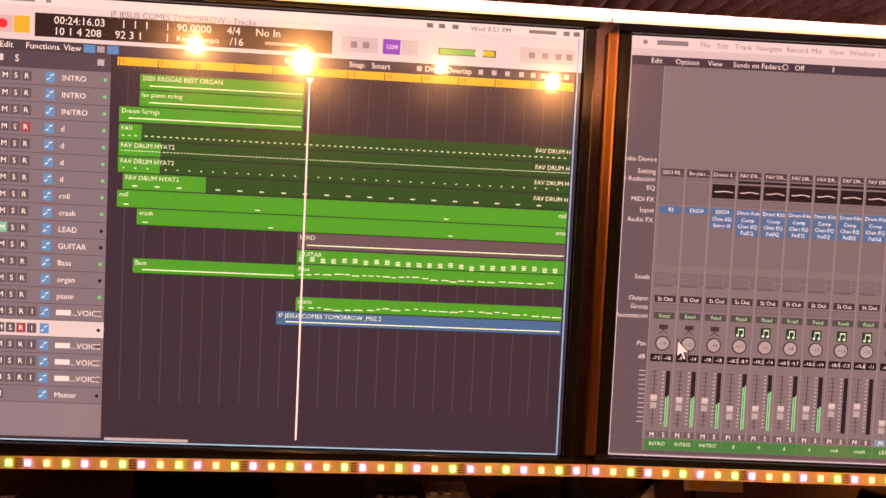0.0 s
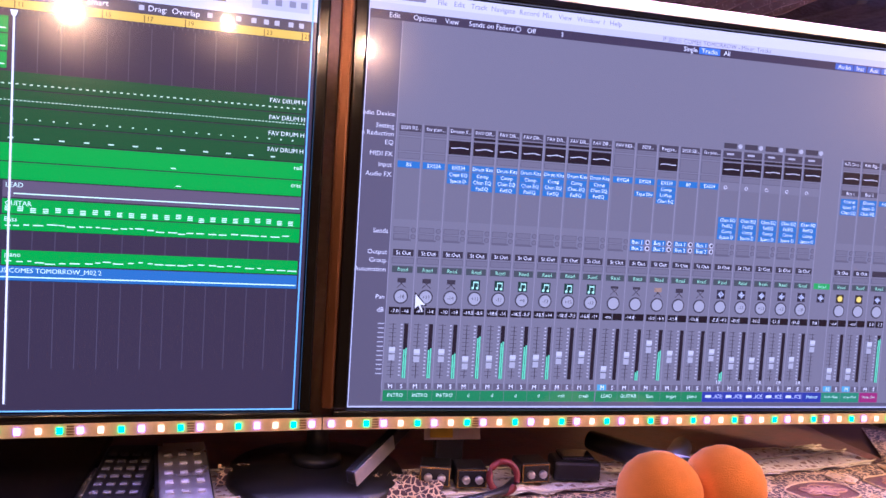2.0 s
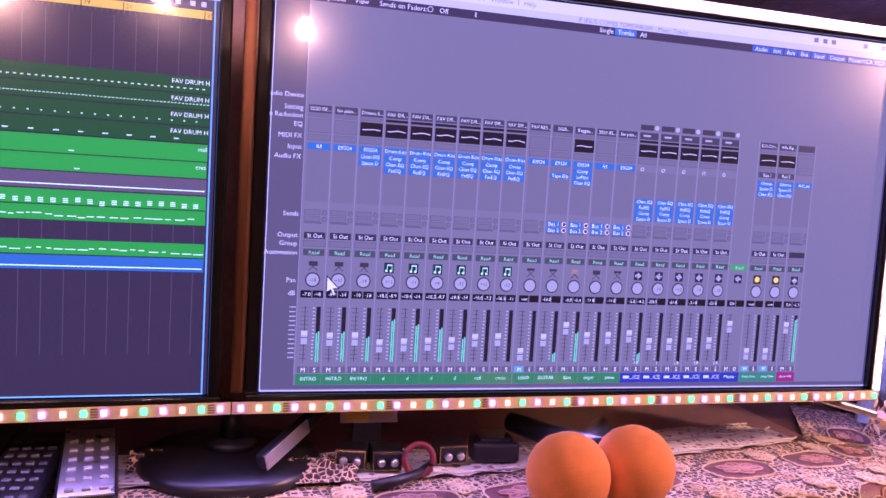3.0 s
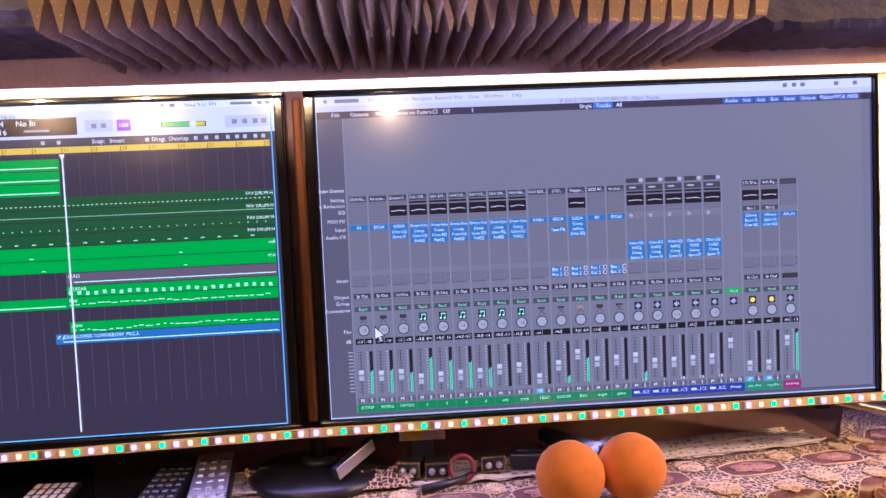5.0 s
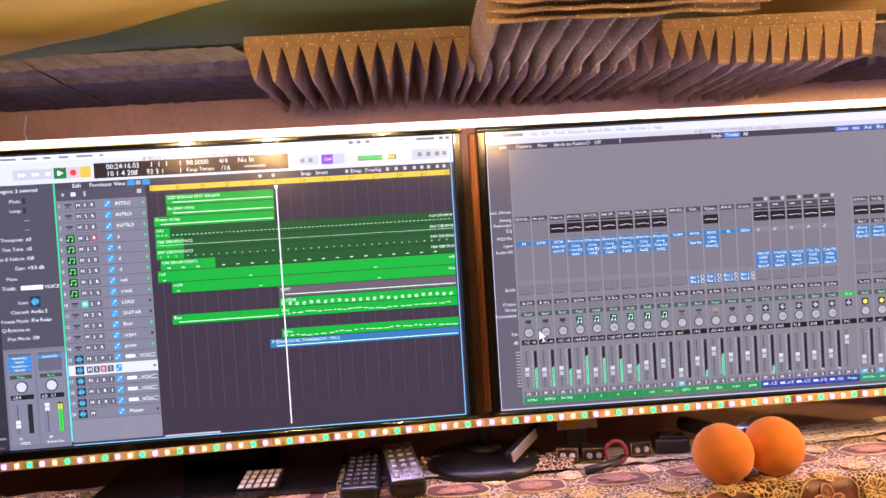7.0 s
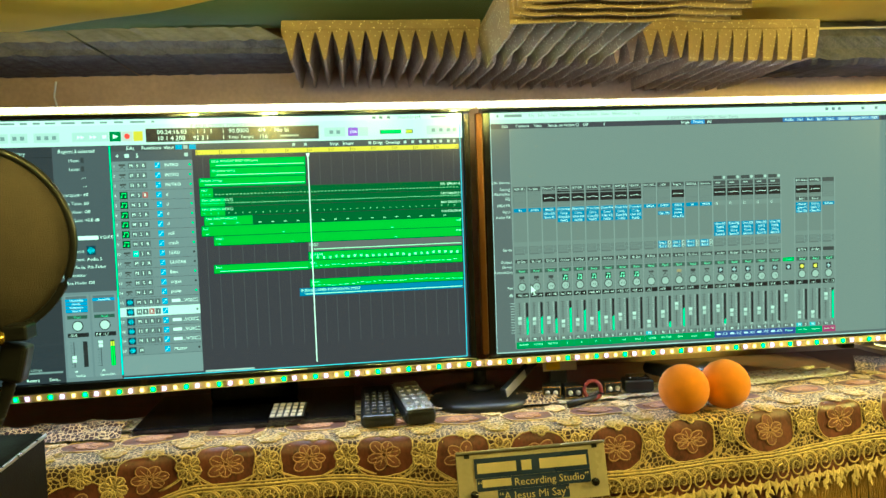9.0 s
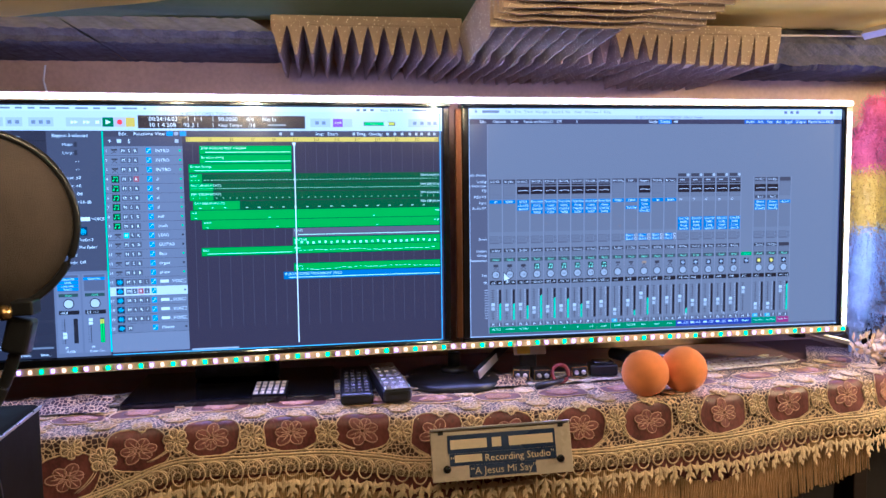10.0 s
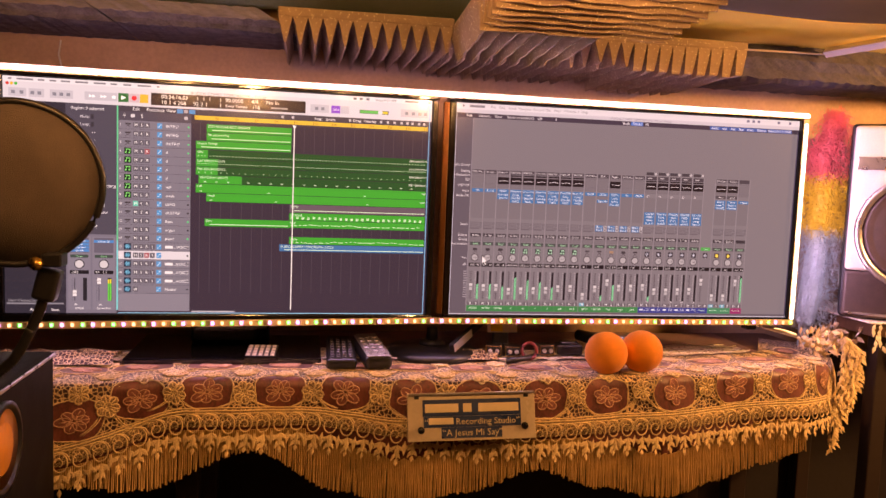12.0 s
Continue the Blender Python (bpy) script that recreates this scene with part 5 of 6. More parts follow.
part("shelf", box_bm((1.10, 0.74, 0.835), (1.60, 1.06, 0.864), 0.003), M_wood, stand)
for x0, y0 in ((1.13, 0.76), (1.55, 0.76), (1.13, 1.0), (1.55, 1.0)):
    part("post", box_bm((x0, y0, 0.0), (x0 + 0.035, y0 + 0.035, 0.835), 0.003), M_shadewood, stand)

# ---- left loudspeaker, turned towards the chair ----
lsp = empty("loudspeaker", "black loudspeaker cabinet with an orange cone", "loudspeaker")
LM = pose(-0.453, 0.525, 0.562, 0, 0, 90)
part("cabinet", box_bm((-0.40, 0.0, 0.0), (0.0, 0.26, 0.29), 0.007, LM, 3), M_vinyl, lsp)
# silver strip in place of the light caught by the cabinet's top edge
part("edge_trim", box_bm((-0.398, -0.0035, 0.2835), (-0.004, -0.0008, 0.2885), 0.0012, LM), M_silver, lsp, "highlight along the top edge, built as a silver strip")
AX = LM @ pose(-0.212, -0.001, 0.212, 90)
v, f = lathe([(0.060, 0.0), (0.060, 0.005), (0.052, 0.006), (0.049, 0.0)], (0, 0, 0), AX, 48)
wf = link("woofer", v, f, M_black, lsp, smooth=True)
v, f = lathe([(0.050, 0.002), (0.040, -0.0005), (0.03, 0.003), (0.0, 0.007)], (0, 0, 0), AX, 48)
link("cone", v, f, M_orangecone, wf, smooth=True)
lst = empty("speaker_stand", "dark post stand under the black loudspeaker", "stand")
part("plate", box_bm((-0.40, 0.02, -0.022), (-0.02, 0.24, -0.001), 0.003, LM), M_wood, lst)
part("post", box_bm((-0.24, 0.10, -0.555), (-0.18, 0.16, -0.023), 0.004, LM), M_wood, lst)

# ---- pop filter on a gooseneck ----
PC, PR = Vector((-0.430, 0.300, 1.108)), 0.0985
pop = empty("pop_filter", "round dark mesh pop filter on a black gooseneck", "pop filter")
PX = Matrix.Translation(PC) @ pose(0, 0, 0, 90, 0, 8)
v, f = lathe([(0.0, 0.001), (0.03, 0.0012), (PR - 0.004, 0.001), (PR - 0.004, -0.001), (0.03, -0.0008), (0.0, -0.001)], (0, 0, 0), PX, 64)
link("mesh", v, f, M_mesh, pop, smooth=True, label="fine dark mesh")
v, f = tube([PX @ Vector((PR * math.cos(i / 64 * 6.28318), PR * math.sin(i / 64 * 6.28318), 0)) for i in range(64)], 0.0042, 8, True)
link("hoop", v, f, M_black, pop, smooth=True, label="brown-black plastic hoop")
part("clamp", box_bm((-0.010, -0.018, -0.007), (0.010, 0.006, 0.007), 0.002, Matrix.Translation(PC + Vector((0.047, 0, -PR + 0.008))) @ Matrix.Scale(1.15, 4)), M_black, pop)
v, f = lathe([(0.007, 0), (0.0085, 0.006), (0.0, 0.010)], PC + Vector((0.030, -0.016, -PR + 0.004)), pose(0, 0, 0, 90), 14)
link("screw", v, f, M_brass, pop, smooth=True)
part("collar", box_bm((-0.0115, -0.010, -0.034), (0.0115, 0.010, 0.0), 0.004, Matrix.Translation(PC + Vector((0.042, 0, -PR - 0.004))) @ pose(0, 0, 0, 0, 14, 0) @ Matrix.Scale(1.18, 4), 3), M_black, pop)
neck = [Vector((x, PC.y, z)) for x, z in ((-0.393, 0.985), (-0.402, 0.955), (-0.412, 0.930), (-0.421, 0.912), (-0.433, 0.891), (-0.452, 0.874), (-0.52, 0.867), (-0.65, 0.865), (-0.80, 0.865))]
fine = []
for a_, b_ in zip(neck, neck[1:]):
    fine += [a_.lerp(b_, t / 12) for t in range(12)]
v, f = tube(fine, [0.0060 + 0.0009 * (q % 2) for q in range(len(fine))], 10)
link("gooseneck", v, f, M_black, pop, smooth=True)
part("boom_clamp", box_bm((-0.03, -0.02, -0.03), (0.03, 0.02, 0.03), 0.004, Matrix.Translation(neck[-1])), M_black, pop)
v, f = tube([neck[-1] + Vector((0, 0, -0.02)), Vector((neck[-1].x, neck[-1].y, 0.0))], 0.011, 12)
link("stand_pole", v, f, M_black, pop, smooth=True)

# ---- ornaments of the tablecloth ----
OVALS = [-0.545, -0.44, -0.345, -0.24, -0.12, -0.01, 0.107, 0.22, 0.34, 0.46, 0.60, 0.735, 0.862, 0.972, 1.075]


def oval(pc, s0, a, b, seed):
    """A satin oval with a corded rim and a corded flower, lying on the cloth."""
    r = random.Random(seed)
    V, F = [surf(pc, s0, 0.0012)], []
    ph = r.uniform(0, 6)
    rad = lambda w: 1 + 0.03 * math.cos(5 * w + ph) + 0.035 * math.cos(2 * w + ph * 2) + 0.05 * math.cos(4 * w) * (-1)
    n, rings = 28, 4
    for k in range(1, rings + 1):
        for i in range(n):
            w = 6.28318 * i / n
            q = k / rings * rad(w)
            V.append(surf(pc + a * q * math.cos(w), s0 + b * q * math.sin(w), 0.0010 + 0.0005 * noise.noise((pc * 30 + q * 2 * math.cos(w), s0 * 9 + q * 2 * math.sin(w), seed)) * (k < rings)))
    for i in range(n):
        F.append((0, 1 + (i + 1) % n, 1 + i))
        for k in range(rings - 1):
            o = 1 + k * n
            F.append((o + i, o + (i + 1) % n, o + n + (i + 1) % n, o + n + i))
    patch = link("satin_oval", V, F, M_satin, cloth, smooth=True, label="burgundy satin oval")
    v, f = tube([surf(pc + a * rad(6.28318 * i / 36) * math.cos(6.28318 * i / 36), s0 + b * rad(6.28318 * i / 36) * math.sin(6.28318 * i / 36), 0.0014) for i in range(36)], [0.0008 + 0.0006 * (i % 2) for i in range(36)], 5, True)
    link("rim_cord", v, f, M_cord, patch, smooth=True)
    m = Mesh()
    turn = r.uniform(0, 1)
    for k in range(6):
        w0 = turn + k * 6.28318 / 6 + r.uniform(-0.16, 0.16)
        long = r.uniform(0.78, 1.12)
        pts = []
        for i in range(13):
            t = i / 12 * 6.28318
            rr, cc = (0.36 - 0.28 * math.cos(t)) * long, 0.20 * math.sin(t)
            x, y = rr * math.cos(w0) - cc * math.sin(w0), rr * math.sin(w0) + cc * math.cos(w0)
            pts.append(surf(pc + a * 0.98 * x, s0 + b * 0.98 * y, 0.0022))
        v, f = tube(pts[:-1], 0.0011, 4, True)
        m.add(v, f, M_petal)
        x, y = 0.42 * math.cos(w0), 0.42 * math.sin(w0)
        m.add([surf(pc + a * x, s0 + b * y, 0.0028)] + pts[:-1], [(0, i + 1, (i + 1) % 12 + 1) for i in range(12)], M_tulle)
        for e in (0.22, 0.42):
            x, y = e * math.cos(w0), e * math.sin(w0)
            v, f = tube([surf(pc + a * x * 0.6, s0 + b * y * 0.6, 0.0024), surf(pc + a * x * 1.15, s0 + b * y * 1.15, 0.0024)], 0.0011, 4)
            m.add(v, f, M_petal)
    m.make("stitched_flower", patch, True, "dusty pink stitched flower")


def lace_flower(pc, s0, r0, seed):
    m = Mesh()
    for k in range(6):
        w0 = seed + k * 6.28318 / 6
        pts = [surf(pc + r0 * (0.62 * math.cos(w0) + 0.36 * math.cos(t * 6.28318 / 8)), s0 + r0 * (0.62 * math.sin(w0) + 0.36 * math.sin(t * 6.28318 / 8)), 0.0024) for t in range(8)]
        v, f = tube(pts, 0.0015, 4, True)
        m.add(v, f, M_cord)
        m.add([surf(pc + r0 * 0.62 * math.cos(w0), s0 + r0 * 0.62 * math.sin(w0), 0.0026)] + pts, [(0, i + 1, (i + 1) % 8 + 1) for i in range(8)], M_finenet)
        v, f = tube([surf(pc, s0, 0.0024), surf(pc + r0 * 0.9 * math.cos(w0), s0 + r0 * 0.9 * math.sin(w0), 0.0024)], 0.0011, 4)
        m.add(v, f, M_cord)
    m.make("lace_flower", cloth, True)


for k, pc in enumerate(OVALS):
    low = trim_at(pc)
    s0 = max(0.028, low - 0.037)
    oval(pc, s0, 0.045 if pc < 0.93 else 0.037, 0.035, k)
    oval(pc + 0.004, -0.078, 0.046, 0.027, 40 + k)
    if k + 1 < len(OVALS):
        mid = (pc + OVALS[k + 1]) / 2
        lm = max(0.03, trim_at(mid) - 0.045)
        lace_flower(mid, lm, 0.019, 0.3)
        lace_flower(pc + 0.006, s0 - 0.041, 0.016, 0.5)
        lace_flower(mid, -0.022, 0.019, 0.1)
        lace_flower(mid, -0.105, 0.018, 0.6)
    # corded arches that join the ovals
    if k + 1 < len(OVALS):
        mid, hw = (pc + OVALS[k + 1]) / 2, (OVALS[k + 1] - pc) / 2
        for sgn in (-1, 1):
            for shift in (0.0, 0.004):
                pts = [surf(mid + sgn * (0.006 + shift + 0.6 * hw * (t / 8) ** 2), lm + 0.004 + (trim_at(mid) - lm - 0.006) * t / 8, 0.002) for t in range(9)]
                v, f = tube(pts, 0.0009, 4)
                link("corded_arch", v, f, M_cord, cloth, smooth=True)
        for sgn in (-1, 1):
            pts = []
            for t in range(22):
                w, q = t * 0.55, 0.013 * (1 - t / 24)
                pts.append(surf(mid + sgn * (0.017 + q * math.cos(w)), -0.045 + q * math.sin(w), 0.0018))
            v, f = tube(pts, 0.0009, 4)
            link("corded_curl", v, f, M_cord, cloth, smooth=True)

# trim cords, row of scrolls and hanging leaves
for ds, rr in ((-0.002, 0.0014), (0.0025, 0.0019), (0.007, 0.0013)):
    n = 320
    v, f = tube([surf(PP(i / n), trim_at(PP(i / n)) + ds, 0.0016) for i in range(n + 1)], [rr * (1 + 0.22 * (i % 2)) for i in range(n + 1)], 5)
    link("trim_cord", v, f, M_cord, cloth, smooth=True)
grid("scroll_net", 260, 4, lambda a, b: surf(PP(a), trim_at(PP(a)) + 0.004 + 0.026 * b, -0.001), M_finenet, cloth)


def leaf(m, base, tip, width, normal, material):
    base, tip = Vector(base), Vector(tip)
    d = tip - base
    side = d.cross(normal).normalized() * width
    up = normal.normalized() * width * 0.25
    m.add([base, base + d * 0.45 + side, tip, base + d * 0.45 - side, base + d * 0.45 + up], [(0, 4, 1), (1, 4, 2), (2, 4, 3), (3, 4, 0), (0, 1, 2, 3)], material)


rng = random.Random(11)
p = -0.80
K = 1.13                       # size of a scroll against its drawing
while p < 1.20:
    t0 = trim_at(p)
    q0 = rng.uniform(1.04, 1.18)
    at = lambda x, y, off: surf(p + K * x, t0 + K * q0 * y, off)
    m = Mesh()
    pts = []
    for i in range(28):
        w = -1.9 + i * 0.36
        q = 0.0128 * (1 - 0.029 * i)
        pts.append(at(q * math.cos(w), 0.0200 + q * math.sin(w) * 1.1, 0.0024))
    v, f = tube(pts, [0.0016 - 0.00003 * i for i in range(28)], 5)
    m.add(v, f, M_cord)
    for rr, th in ((0.0128, 0.0016), (0.0095, 0.0010)):
        pts = [at(rr * math.cos(3.1416 * i / 10), 0.0155 - 0.75 * rr * math.sin(3.1416 * i / 10), 0.0018) for i in range(11)]
        v, f = tube(pts, th, 5)
        m.add(v, f, M_cord)
    for i in range(5):
        w = 0.35 + i * 0.61
        v, f = tube([at(0.0045 * math.cos(w), 0.0195 - 0.004 * math.sin(w), 0.0016), at(0.0125 * math.cos(w), 0.0165 - 0.0088 * math.sin(w), 0.0016)], 0.0008, 4)
        m.add(v, f, M_cord)
    fan = [at(0, 0.018, 0.0010)] + [at(0.0122 * math.cos(3.1416 * i / 10), 0.016 - 0.009 * math.sin(3.1416 * i / 10), 0.0010) for i in range(11)]
    m.add(fan, [(0, i + 1, i + 2) for i in range(10)], M_finenet)
    m.make("scroll", cloth, True)
    _, _, ox, oy = edge_at(p)
    nn = Vector((ox, oy, 0.1))
    m = Mesh()
    for bx, by, ex, ey, wd in ((0.003, 0.031, 0.001, 0.052, 0.0046), (-0.010, 0.029, -0.013, 0.049, 0.0042), (0.002, 0.033, -0.009, 0.042, 0.0038), (0.004, 0.033, 0.012, 0.041, 0.0038), (0.001, 0.042, 0.009, 0.052, 0.0036), (0.001, 0.042, -0.007, 0.054, 0.0036), (-0.011, 0.034, -0.004, 0.041, 0.003), (0.001, 0.050, 0.0, 0.060, 0.0036)):
        j = rng.uniform(-0.0018, 0.0018)
        leaf(m, at(bx, by, 0.002), at(ex + j, ey + j, 0.0035 + rng.uniform(0, 0.003)), wd * K * rng.uniform(0.8, 1.1), nn + Vector((rng.uniform(-0.4, 0.4), 0, rng.uniform(-0.3, 0.3))), M_cord)
    m.make("leaf_drop", cloth)
    p += 0.0283

# under-skirt and fringe with scalloped hem
HEM = [(-0.83, 0.150), (-0.60, 0.165), (-0.45, 0.172), (-0.34, 0.190), (-0.17, 0.130), (-0.02, 0.200), (0.09, 0.225), (0.20, 0.205), (0.33, 0.166), (0.45, 0.205), (0.57, 0.232), (0.70, 0.212), (0.80, 0.188), (0.90, 0.168), (1.2, 0.14)]
grid("skirt", 200, 6, lambda a, b: surf(-0.83 + 1.72 * a, 0.055 + max(trim_at(-0.83 + 1.72 * a) - 0.003, lerp_rows(HEM, -0.83 + 1.72 * a) - 0.125) * b, -0.006), M_satin, cloth)
m = Mesh()
p = -0.83
while p < 0.905:
    e = lerp_rows(HEM, p) + rng.uniform(-0.003, 0.003)
    s0 = max(e - 0.080, trim_at(p) + 0.036)
    v, f = tube([surf(p, s0, -0.004), surf(p + rng.uniform(-0.001, 0.001), s0 + 0.03, -0.0035), surf(p + rng.uniform(-0.0015, 0.0015), e, -0.003 + rng.uniform(-0.002, 0.002))], [0.0018, 0.0017, 0.0013], 4)
    m.add(v, f, M_fringe)
    p += 0.0031
tagged(m.make("fringe", cloth), "twisted gold fringe strands", kind="stuff")

# pale border on the table behind the ovals
def border(a, b):
    p = P0 + 1.76 * a
    return surf(p, -0.128 - 0.085 * b - (0.006 * abs(math.sin(p * 60)) if b == 0 else 0) , 0.0035 + 0.003 * noise.noise((p * 25, b * 3, 7)))
grid("pale_border", 400, 8, border, M_whitelace, cloth)
for sq in (-0.134, -0.172, -0.205):
    v, f = tube([surf(P0 + 1.76 * i / 300, sq, 0.006 + 0.003 * noise.noise(((P0 + 1.76 * i / 300) * 25, (-sq - 0.128) / 0.085 * 3, 7))) for i in range(301)], 0.0012, 4)
    link("border_cord", v, f, M_key, cloth, smooth=True)

# table covering behind the lace
tagged(grid("table_runner", 80, 10, lambda a, b: (-1.2 + 2.1 * a, 1.04 - 0.30 * b, TOP - 0.0015 + 0.0015 * noise.noise((a * 30, b * 8, 1))), M_satin, None), "burgundy satin runner under the lace", "table runner")

# ---- bunched lace at the table's end ----
bunch = empty("lace_bunch", "bunched cream lace leaves standing at the table's end", "lace")
r = random.Random(21)
for spray in range(16):
    m = Mesh()
    c = Vector((1.03 + r.uniform(-0.04, 0.05), 0.815 + r.uniform(-0.04, 0.05), TOP + 0.004))
    a = r.uniform(0, 6.28)
    d = Vector((math.cos(a) * 0.7, -abs(math.sin(a)) * 0.6, r.uniform(0.5, 1.3))).normalized()
    top = c + d * r.uniform(0.04, 0.075)
    v, f = tube([c, (c + top) / 2 + Vector((0, 0, 0.004)), top], 0.0012, 4)
    m.add(v, f, M_key)
    stalk = m.make("spray", bunch)
    for q in range(7):
        b = c.lerp(top, 0.2 + q * 0.13)
        w = q * 2.4 + spray
        one = Mesh()
        leaf(one, b, b + (d * 0.5 + Vector((math.cos(w), -0.4, math.sin(w)))).normalized() * r.uniform(0.018, 0.028), 0.0062, Vector((0.2, -1, 0.3)), M_cord)
        one.make("leaf", stalk)
for col in range(26):
    p = 0.985 + col * 0.0085 + r.uniform(-0.002, 0.002)
    m = Mesh()
    _, _, ox, oy = edge_at(p)
    for q in range(13):
        s = 0.034 + q * 0.0105 + r.uniform(-0.003, 0.003)
        if s > 0.045 + 0.075 * min(1.0, (p - 0.96) / 0.06):
            break
        b = surf(p + r.uniform(-0.003, 0.003), s, 0.004)
        leaf(m, b, surf(p + r.uniform(-0.009, 0.009), s + 0.015, 0.008), 0.0038, Vector((ox, oy, 0.2)), M_cord)
    m.make("leaf_string", bunch)
# strings that fall over the end of the table, longest beside the cloth
for col in range(7):
    m = Mesh()
    x, low = 1.017 + 0.0071 * col, 0.600 + 0.022 * col
    z = 0.830 + 0.006 - 0.004 * col
    v, f = tube([(x, 0.722, z), (x - 0.006, 0.712, (z + low) / 2), (x - 0.012, 0.716, low)], 0.0011, 4)
    m.add(v, f, M_cord)
    while z > low:
        sway = -0.012 * ((0.830 - z) / 0.15)
        for sgn in (-1, 1):
            b = Vector((x + sway, 0.713 + r.uniform(-0.006, 0.004), z))
            leaf(m, b, b + Vector((sgn * r.uniform(0.005, 0.012), r.uniform(-0.008, 0.0), -r.uniform(0.010, 0.016))), 0.0042, Vector((r.uniform(-0.4, 0.4), -1, 0.3)), M_cord)
        z -= 0.0095
    m.make("leaf_string", bunch)
part("stand_lace", box_bm((1.085, 0.730, 0.8645), (1.60, 1.05, 0.8675), 0.001), M_whitelace, stand)
for col in range(30):
    m = Mesh()
    x = 1.09 + col * 0.0155
    for q in range(5):
        b = Vector((x + r.uniform(-0.004, 0.004), 0.730 - 0.003 - 0.002 * q, 0.866 - q * 0.011))
        leaf(m, b, b + Vector((r.uniform(-0.010, 0.010), -0.003, -0.017)), 0.005, Vector((0, -1, 0)), M_key)
    m.make("lace_drop", stand)

# ---- tinsel garland beside the second television ----
gar = empty("tinsel_garland", "fluffy tinsel garland in red, yellow and grey-blue", "garland")
for nm, mt, z0, z1 in (("red_tuft", M_fibre_red, 1.165, 1.31), ("yellow_tuft", M_fibre_yellow, 1.045, 1.17), ("blue_tuft", M_fibre_blue, 0.83, 1.05)):
    m = Mesh()
    for q in range(5200):
        z = r.uniform(z0, z1)
        cx = 1.035 + 0.02 * math.sin((z - 0.8) * 6) + (0.03 if z > 1.24 else 0)
        half = 0.062 * (1.0 if z < 1.24 else max(0.25, (1.33 - z) / 0.09))
        c = Vector((cx + r.gauss(0, 0.5) * half, 0.88 + r.uniform(-0.03, 0.03), z + r.uniform(-0.012, 0.012)))
        d = Vector((r.gauss(0, 1), r.gauss(-0.5, 0.7), r.gauss(-0.3, 1))).normalized() * r.uniform(0.008, 0.020)
        sd = d.cross(Vector((0.3, 0.5, 0.8))).normalized() * 0.0007
        m.add([c - sd, c + sd, c + d], [(0, 1, 2)], mt)
    v, f = tube([(1.035 + 0.02 * math.sin((z - 0.8) * 6) + (0.03 if z > 1.24 else 0), 0.885, z) for z in (z0 + 0.006, z0 + (z1 - z0) * 0.35, z0 + (z1 - z0) * 0.7, z1 - 0.01)], [0.018, 0.024, 0.023, 0.016], 14)
    m.add(v, f, mt)
    tagged(m.make(nm, gar), kind="stuff")
v, f = tube([(1.04, 0.89, 0.784), (1.05, 0.89, 1.05), (1.062, 0.895, 1.25)], 0.012, 8)
link("core", v, f, M_fibre_blue, gar)

# ---- small things on the table ----
for x, y, rz, lab in ((0.285, 0.760, -14, "open"), (0.322, 0.752, -4, "open"), (0.395, 0.764, 4, "open")):
    adapter = empty("audio_adapter", "small black audio adapter with two bright sockets", "adapter", group="audio adapters")
    AM = pose(x, y, TOP + 0.007, 0, 0, rz)
    part("case", box_bm((-0.016, 0, 0), (0.016, 0.03, 0.021), 0.002, AM), M_black, adapter)
    part("face", box_bm((-0.0155, -0.0012, 0.0008), (0.0155, -0.0002, 0.0202), 0.0003, AM), M_brass, adapter, "brass rim of the face")
    part("inset", box_bm((-0.014, -0.0022, 0.0022), (0.014, -0.0014, 0.0188), 0.0003, AM), M_black, adapter)
    for dx in (-0.0068, 0.0068):
        v, f = lathe([(0.0042, 0), (0.0042, 0.003), (0.003, 0.0045), (0, 0.0045)], (0, 0, 0), AM @ pose(dx, -0.0024, 0.0102, 90), 14)
        link("socket", v, f, M_silver, adapter, smooth=True)
v, f = tube([Vector((0.353 + 0.015 * math.cos(q / 20 * 6.28318), 0.745 + 0.004 * math.sin(q / 20 * 6.28318), TOP + 0.021 + 0.015 * math.sin(q / 20 * 6.28318))) for q in range(20)], 0.0035, 8, True)
tagged(link("cable_ring", v, f, M_red, smooth=True), "dark red rubber cable loop beside the adapters", "cable")
v, f = tube([(0.300, 0.715, TOP + 0.007), (0.315, 0.716, TOP + 0.009), (0.335, 0.725, TOP + 0.010), (0.355, 0.742, TOP + 0.009), (0.39, 0.79, TOP + 0.008)], [0.006, 0.006, 0.005, 0.0045, 0.004], 8)
tagged(link("plug_cable", v, f, M_black, smooth=True), "short black plug and cable on the lace", "cable")
charger = empty("charger", "low black charger block behind the adapters", "charger")
part("case", box_bm((-0.026, -0.012, 0), (0.026, 0.022, 0.022), 0.004, pose(0.445, 0.778, TOP + 0.006, 0, 0, -6)), M_black, charger)
part("cap", box_bm((-0.018, -0.010, 0.0223), (0.018, 0.018, 0.027), 0.002, pose(0.445, 0.778, TOP + 0.006, 0, 0, -6)), M_gloss, charger)
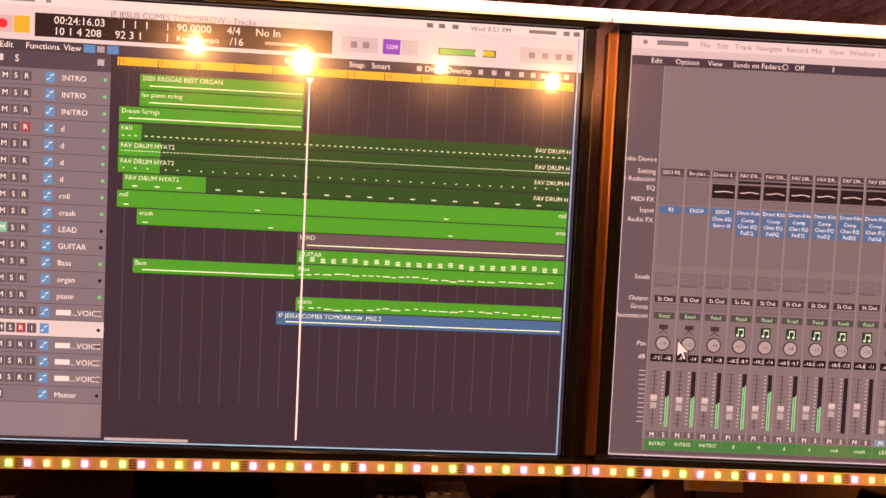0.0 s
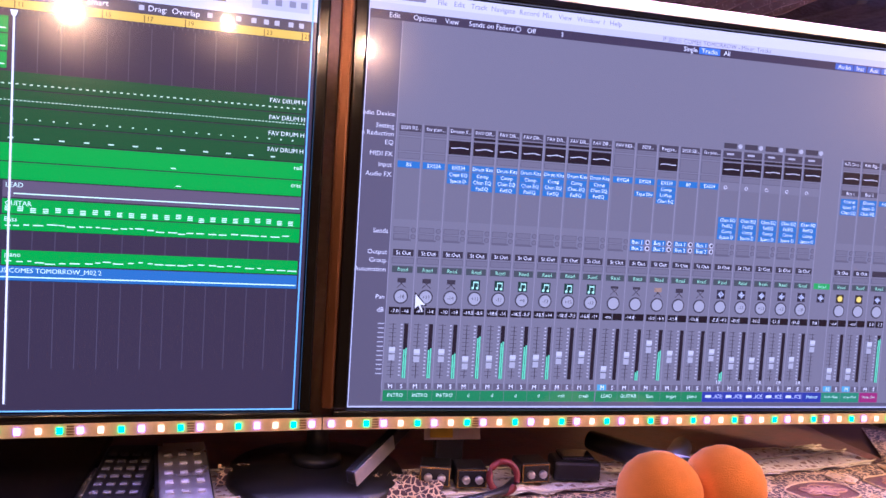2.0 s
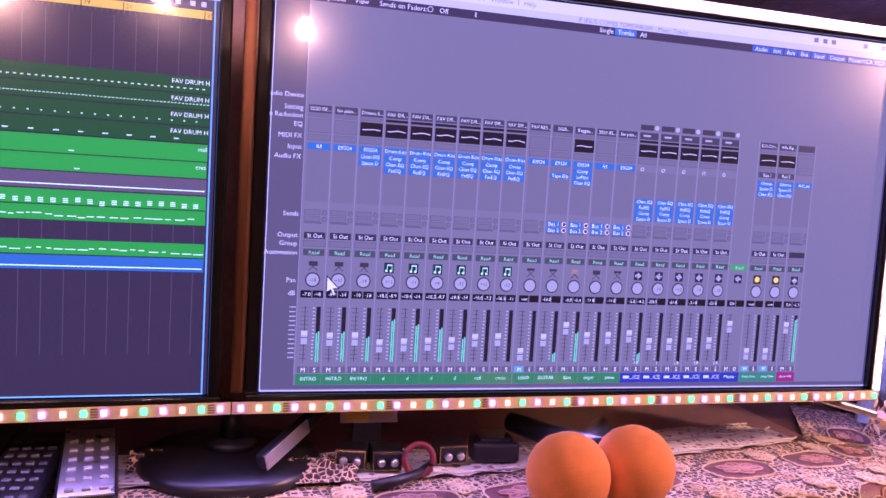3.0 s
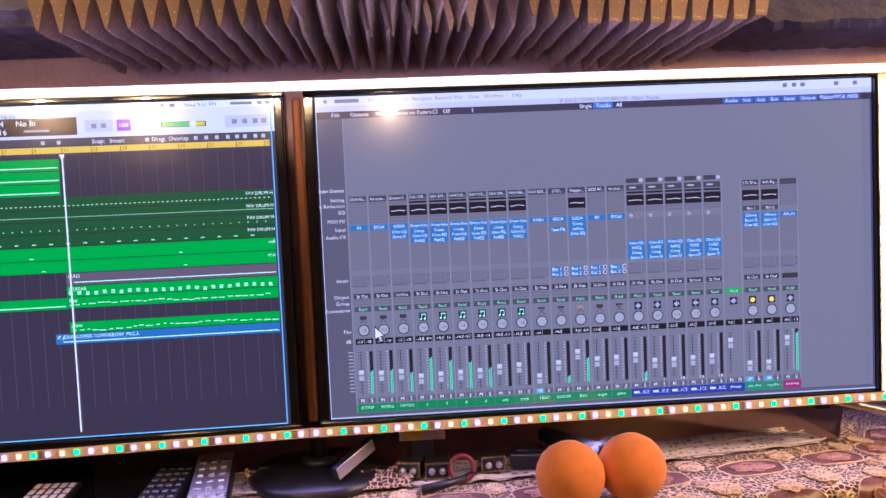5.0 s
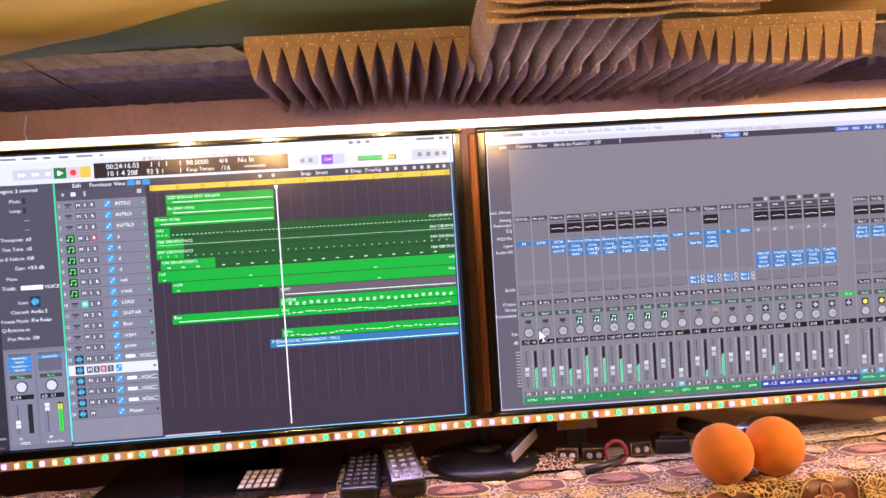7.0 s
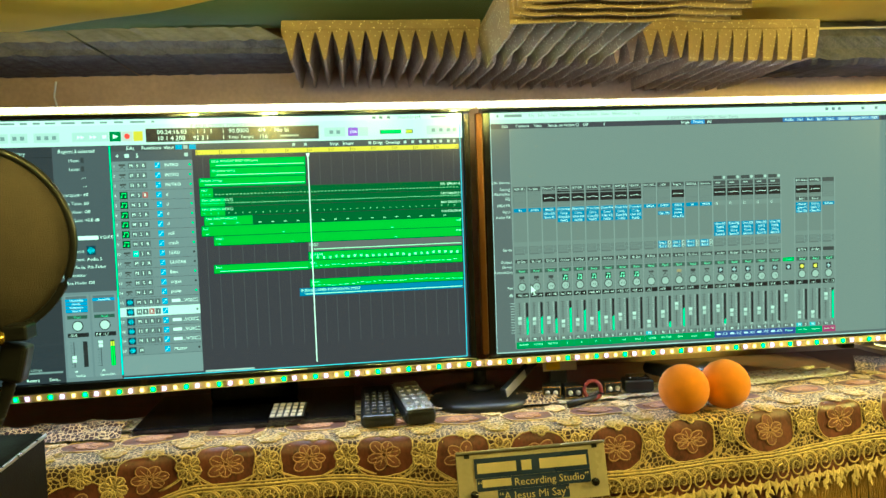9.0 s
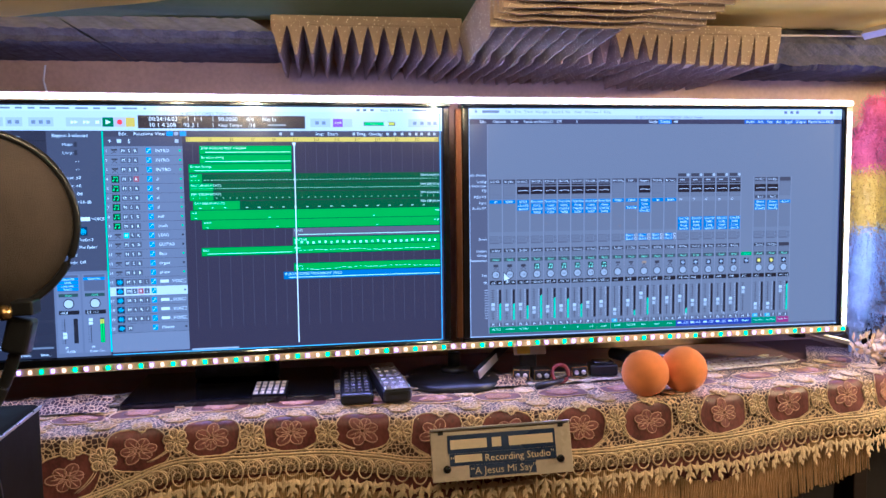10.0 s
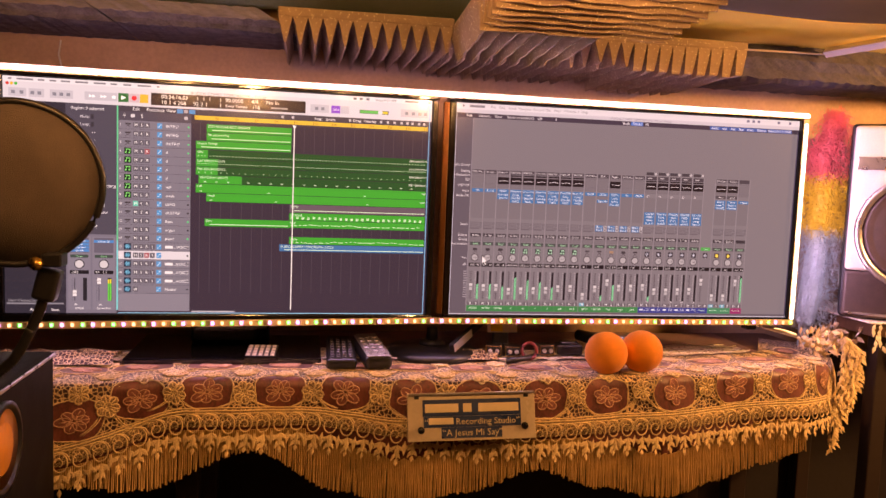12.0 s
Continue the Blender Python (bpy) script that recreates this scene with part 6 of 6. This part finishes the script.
card = empty("paper_card", "small folded cream and yellow card under the television", "card")
part("leaf", box_bm((-0.03, 0, 0), (0.03, 0.0012, 0.022), 0, pose(0.305, 0.775, 0.834, -20, 0, 0)), M_paper, card)
part("yellow_leaf", box_bm((-0.024, -0.0014, 0.002), (0.0, -0.0004, 0.016), 0, pose(0.305, 0.775, 0.834, -20, 0, 0)), M_yellow, card)
part("support", box_bm((0.29, 0.785, TOP), (0.32, 0.80, 0.84), 0.002), M_black, card)

def crumple(name, cx, cy, w, d, h, seed, label, material):
    tagged(grid(name, 36, 18, lambda a, b: (cx + (a - 0.5) * w + 0.006 * noise.noise((a * 9, b * 9, seed)), cy + (b - 0.5) * -d + 0.006 * noise.noise((a * 7, b * 9, seed + 3)),
           TOP + 0.006 + h * (0.5 + 0.5 * noise.noise((a * 5, b * 4, seed + 7))) * math.sin(3.14 * b) + 0.004 * abs(noise.noise((a * 22, b * 16, seed)))), material, None), label, "lace")


crumple("lace_doily", -0.505, 0.735, 0.19, 0.085, 0.026, 2, "crumpled gold lace doily beside the stand base", M_lace)
crumple("lace_doily", 0.255, 0.765, 0.07, 0.07, 0.018, 5, "small crumpled gold lace doily behind the round base", M_lace)
crumple("lace_doily", 0.105, 0.80, 0.07, 0.05, 0.016, 8, "gold lace doily tucked behind the remotes", M_lace)

# stack of cases on the black loudspeaker
for q, (dx, mt, hh) in enumerate(((0.0, M_grey, 0.014), (0.006, M_red, 0.010), (-0.004, M_black, 0.014), (0.004, M_silver, 0.008))):
    z0 = 0.855 + sum((0.014, 0.010, 0.014, 0.008)[:q]) + 0.0006 * q
    cs = empty("disc_case", "flat plastic disc case stacked on the loudspeaker", "case", group="cases on the loudspeaker")
    part("body", box_bm((-0.68 + dx, 0.34, z0), (-0.545 + dx, 0.47, z0 + hh * 0.45), 0.0012), mt, cs)
    part("lid", box_bm((-0.68 + dx, 0.34, z0 + hh * 0.5), (-0.545 + dx, 0.472, z0 + hh), 0.0012), M_gloss if q % 2 else mt, cs)
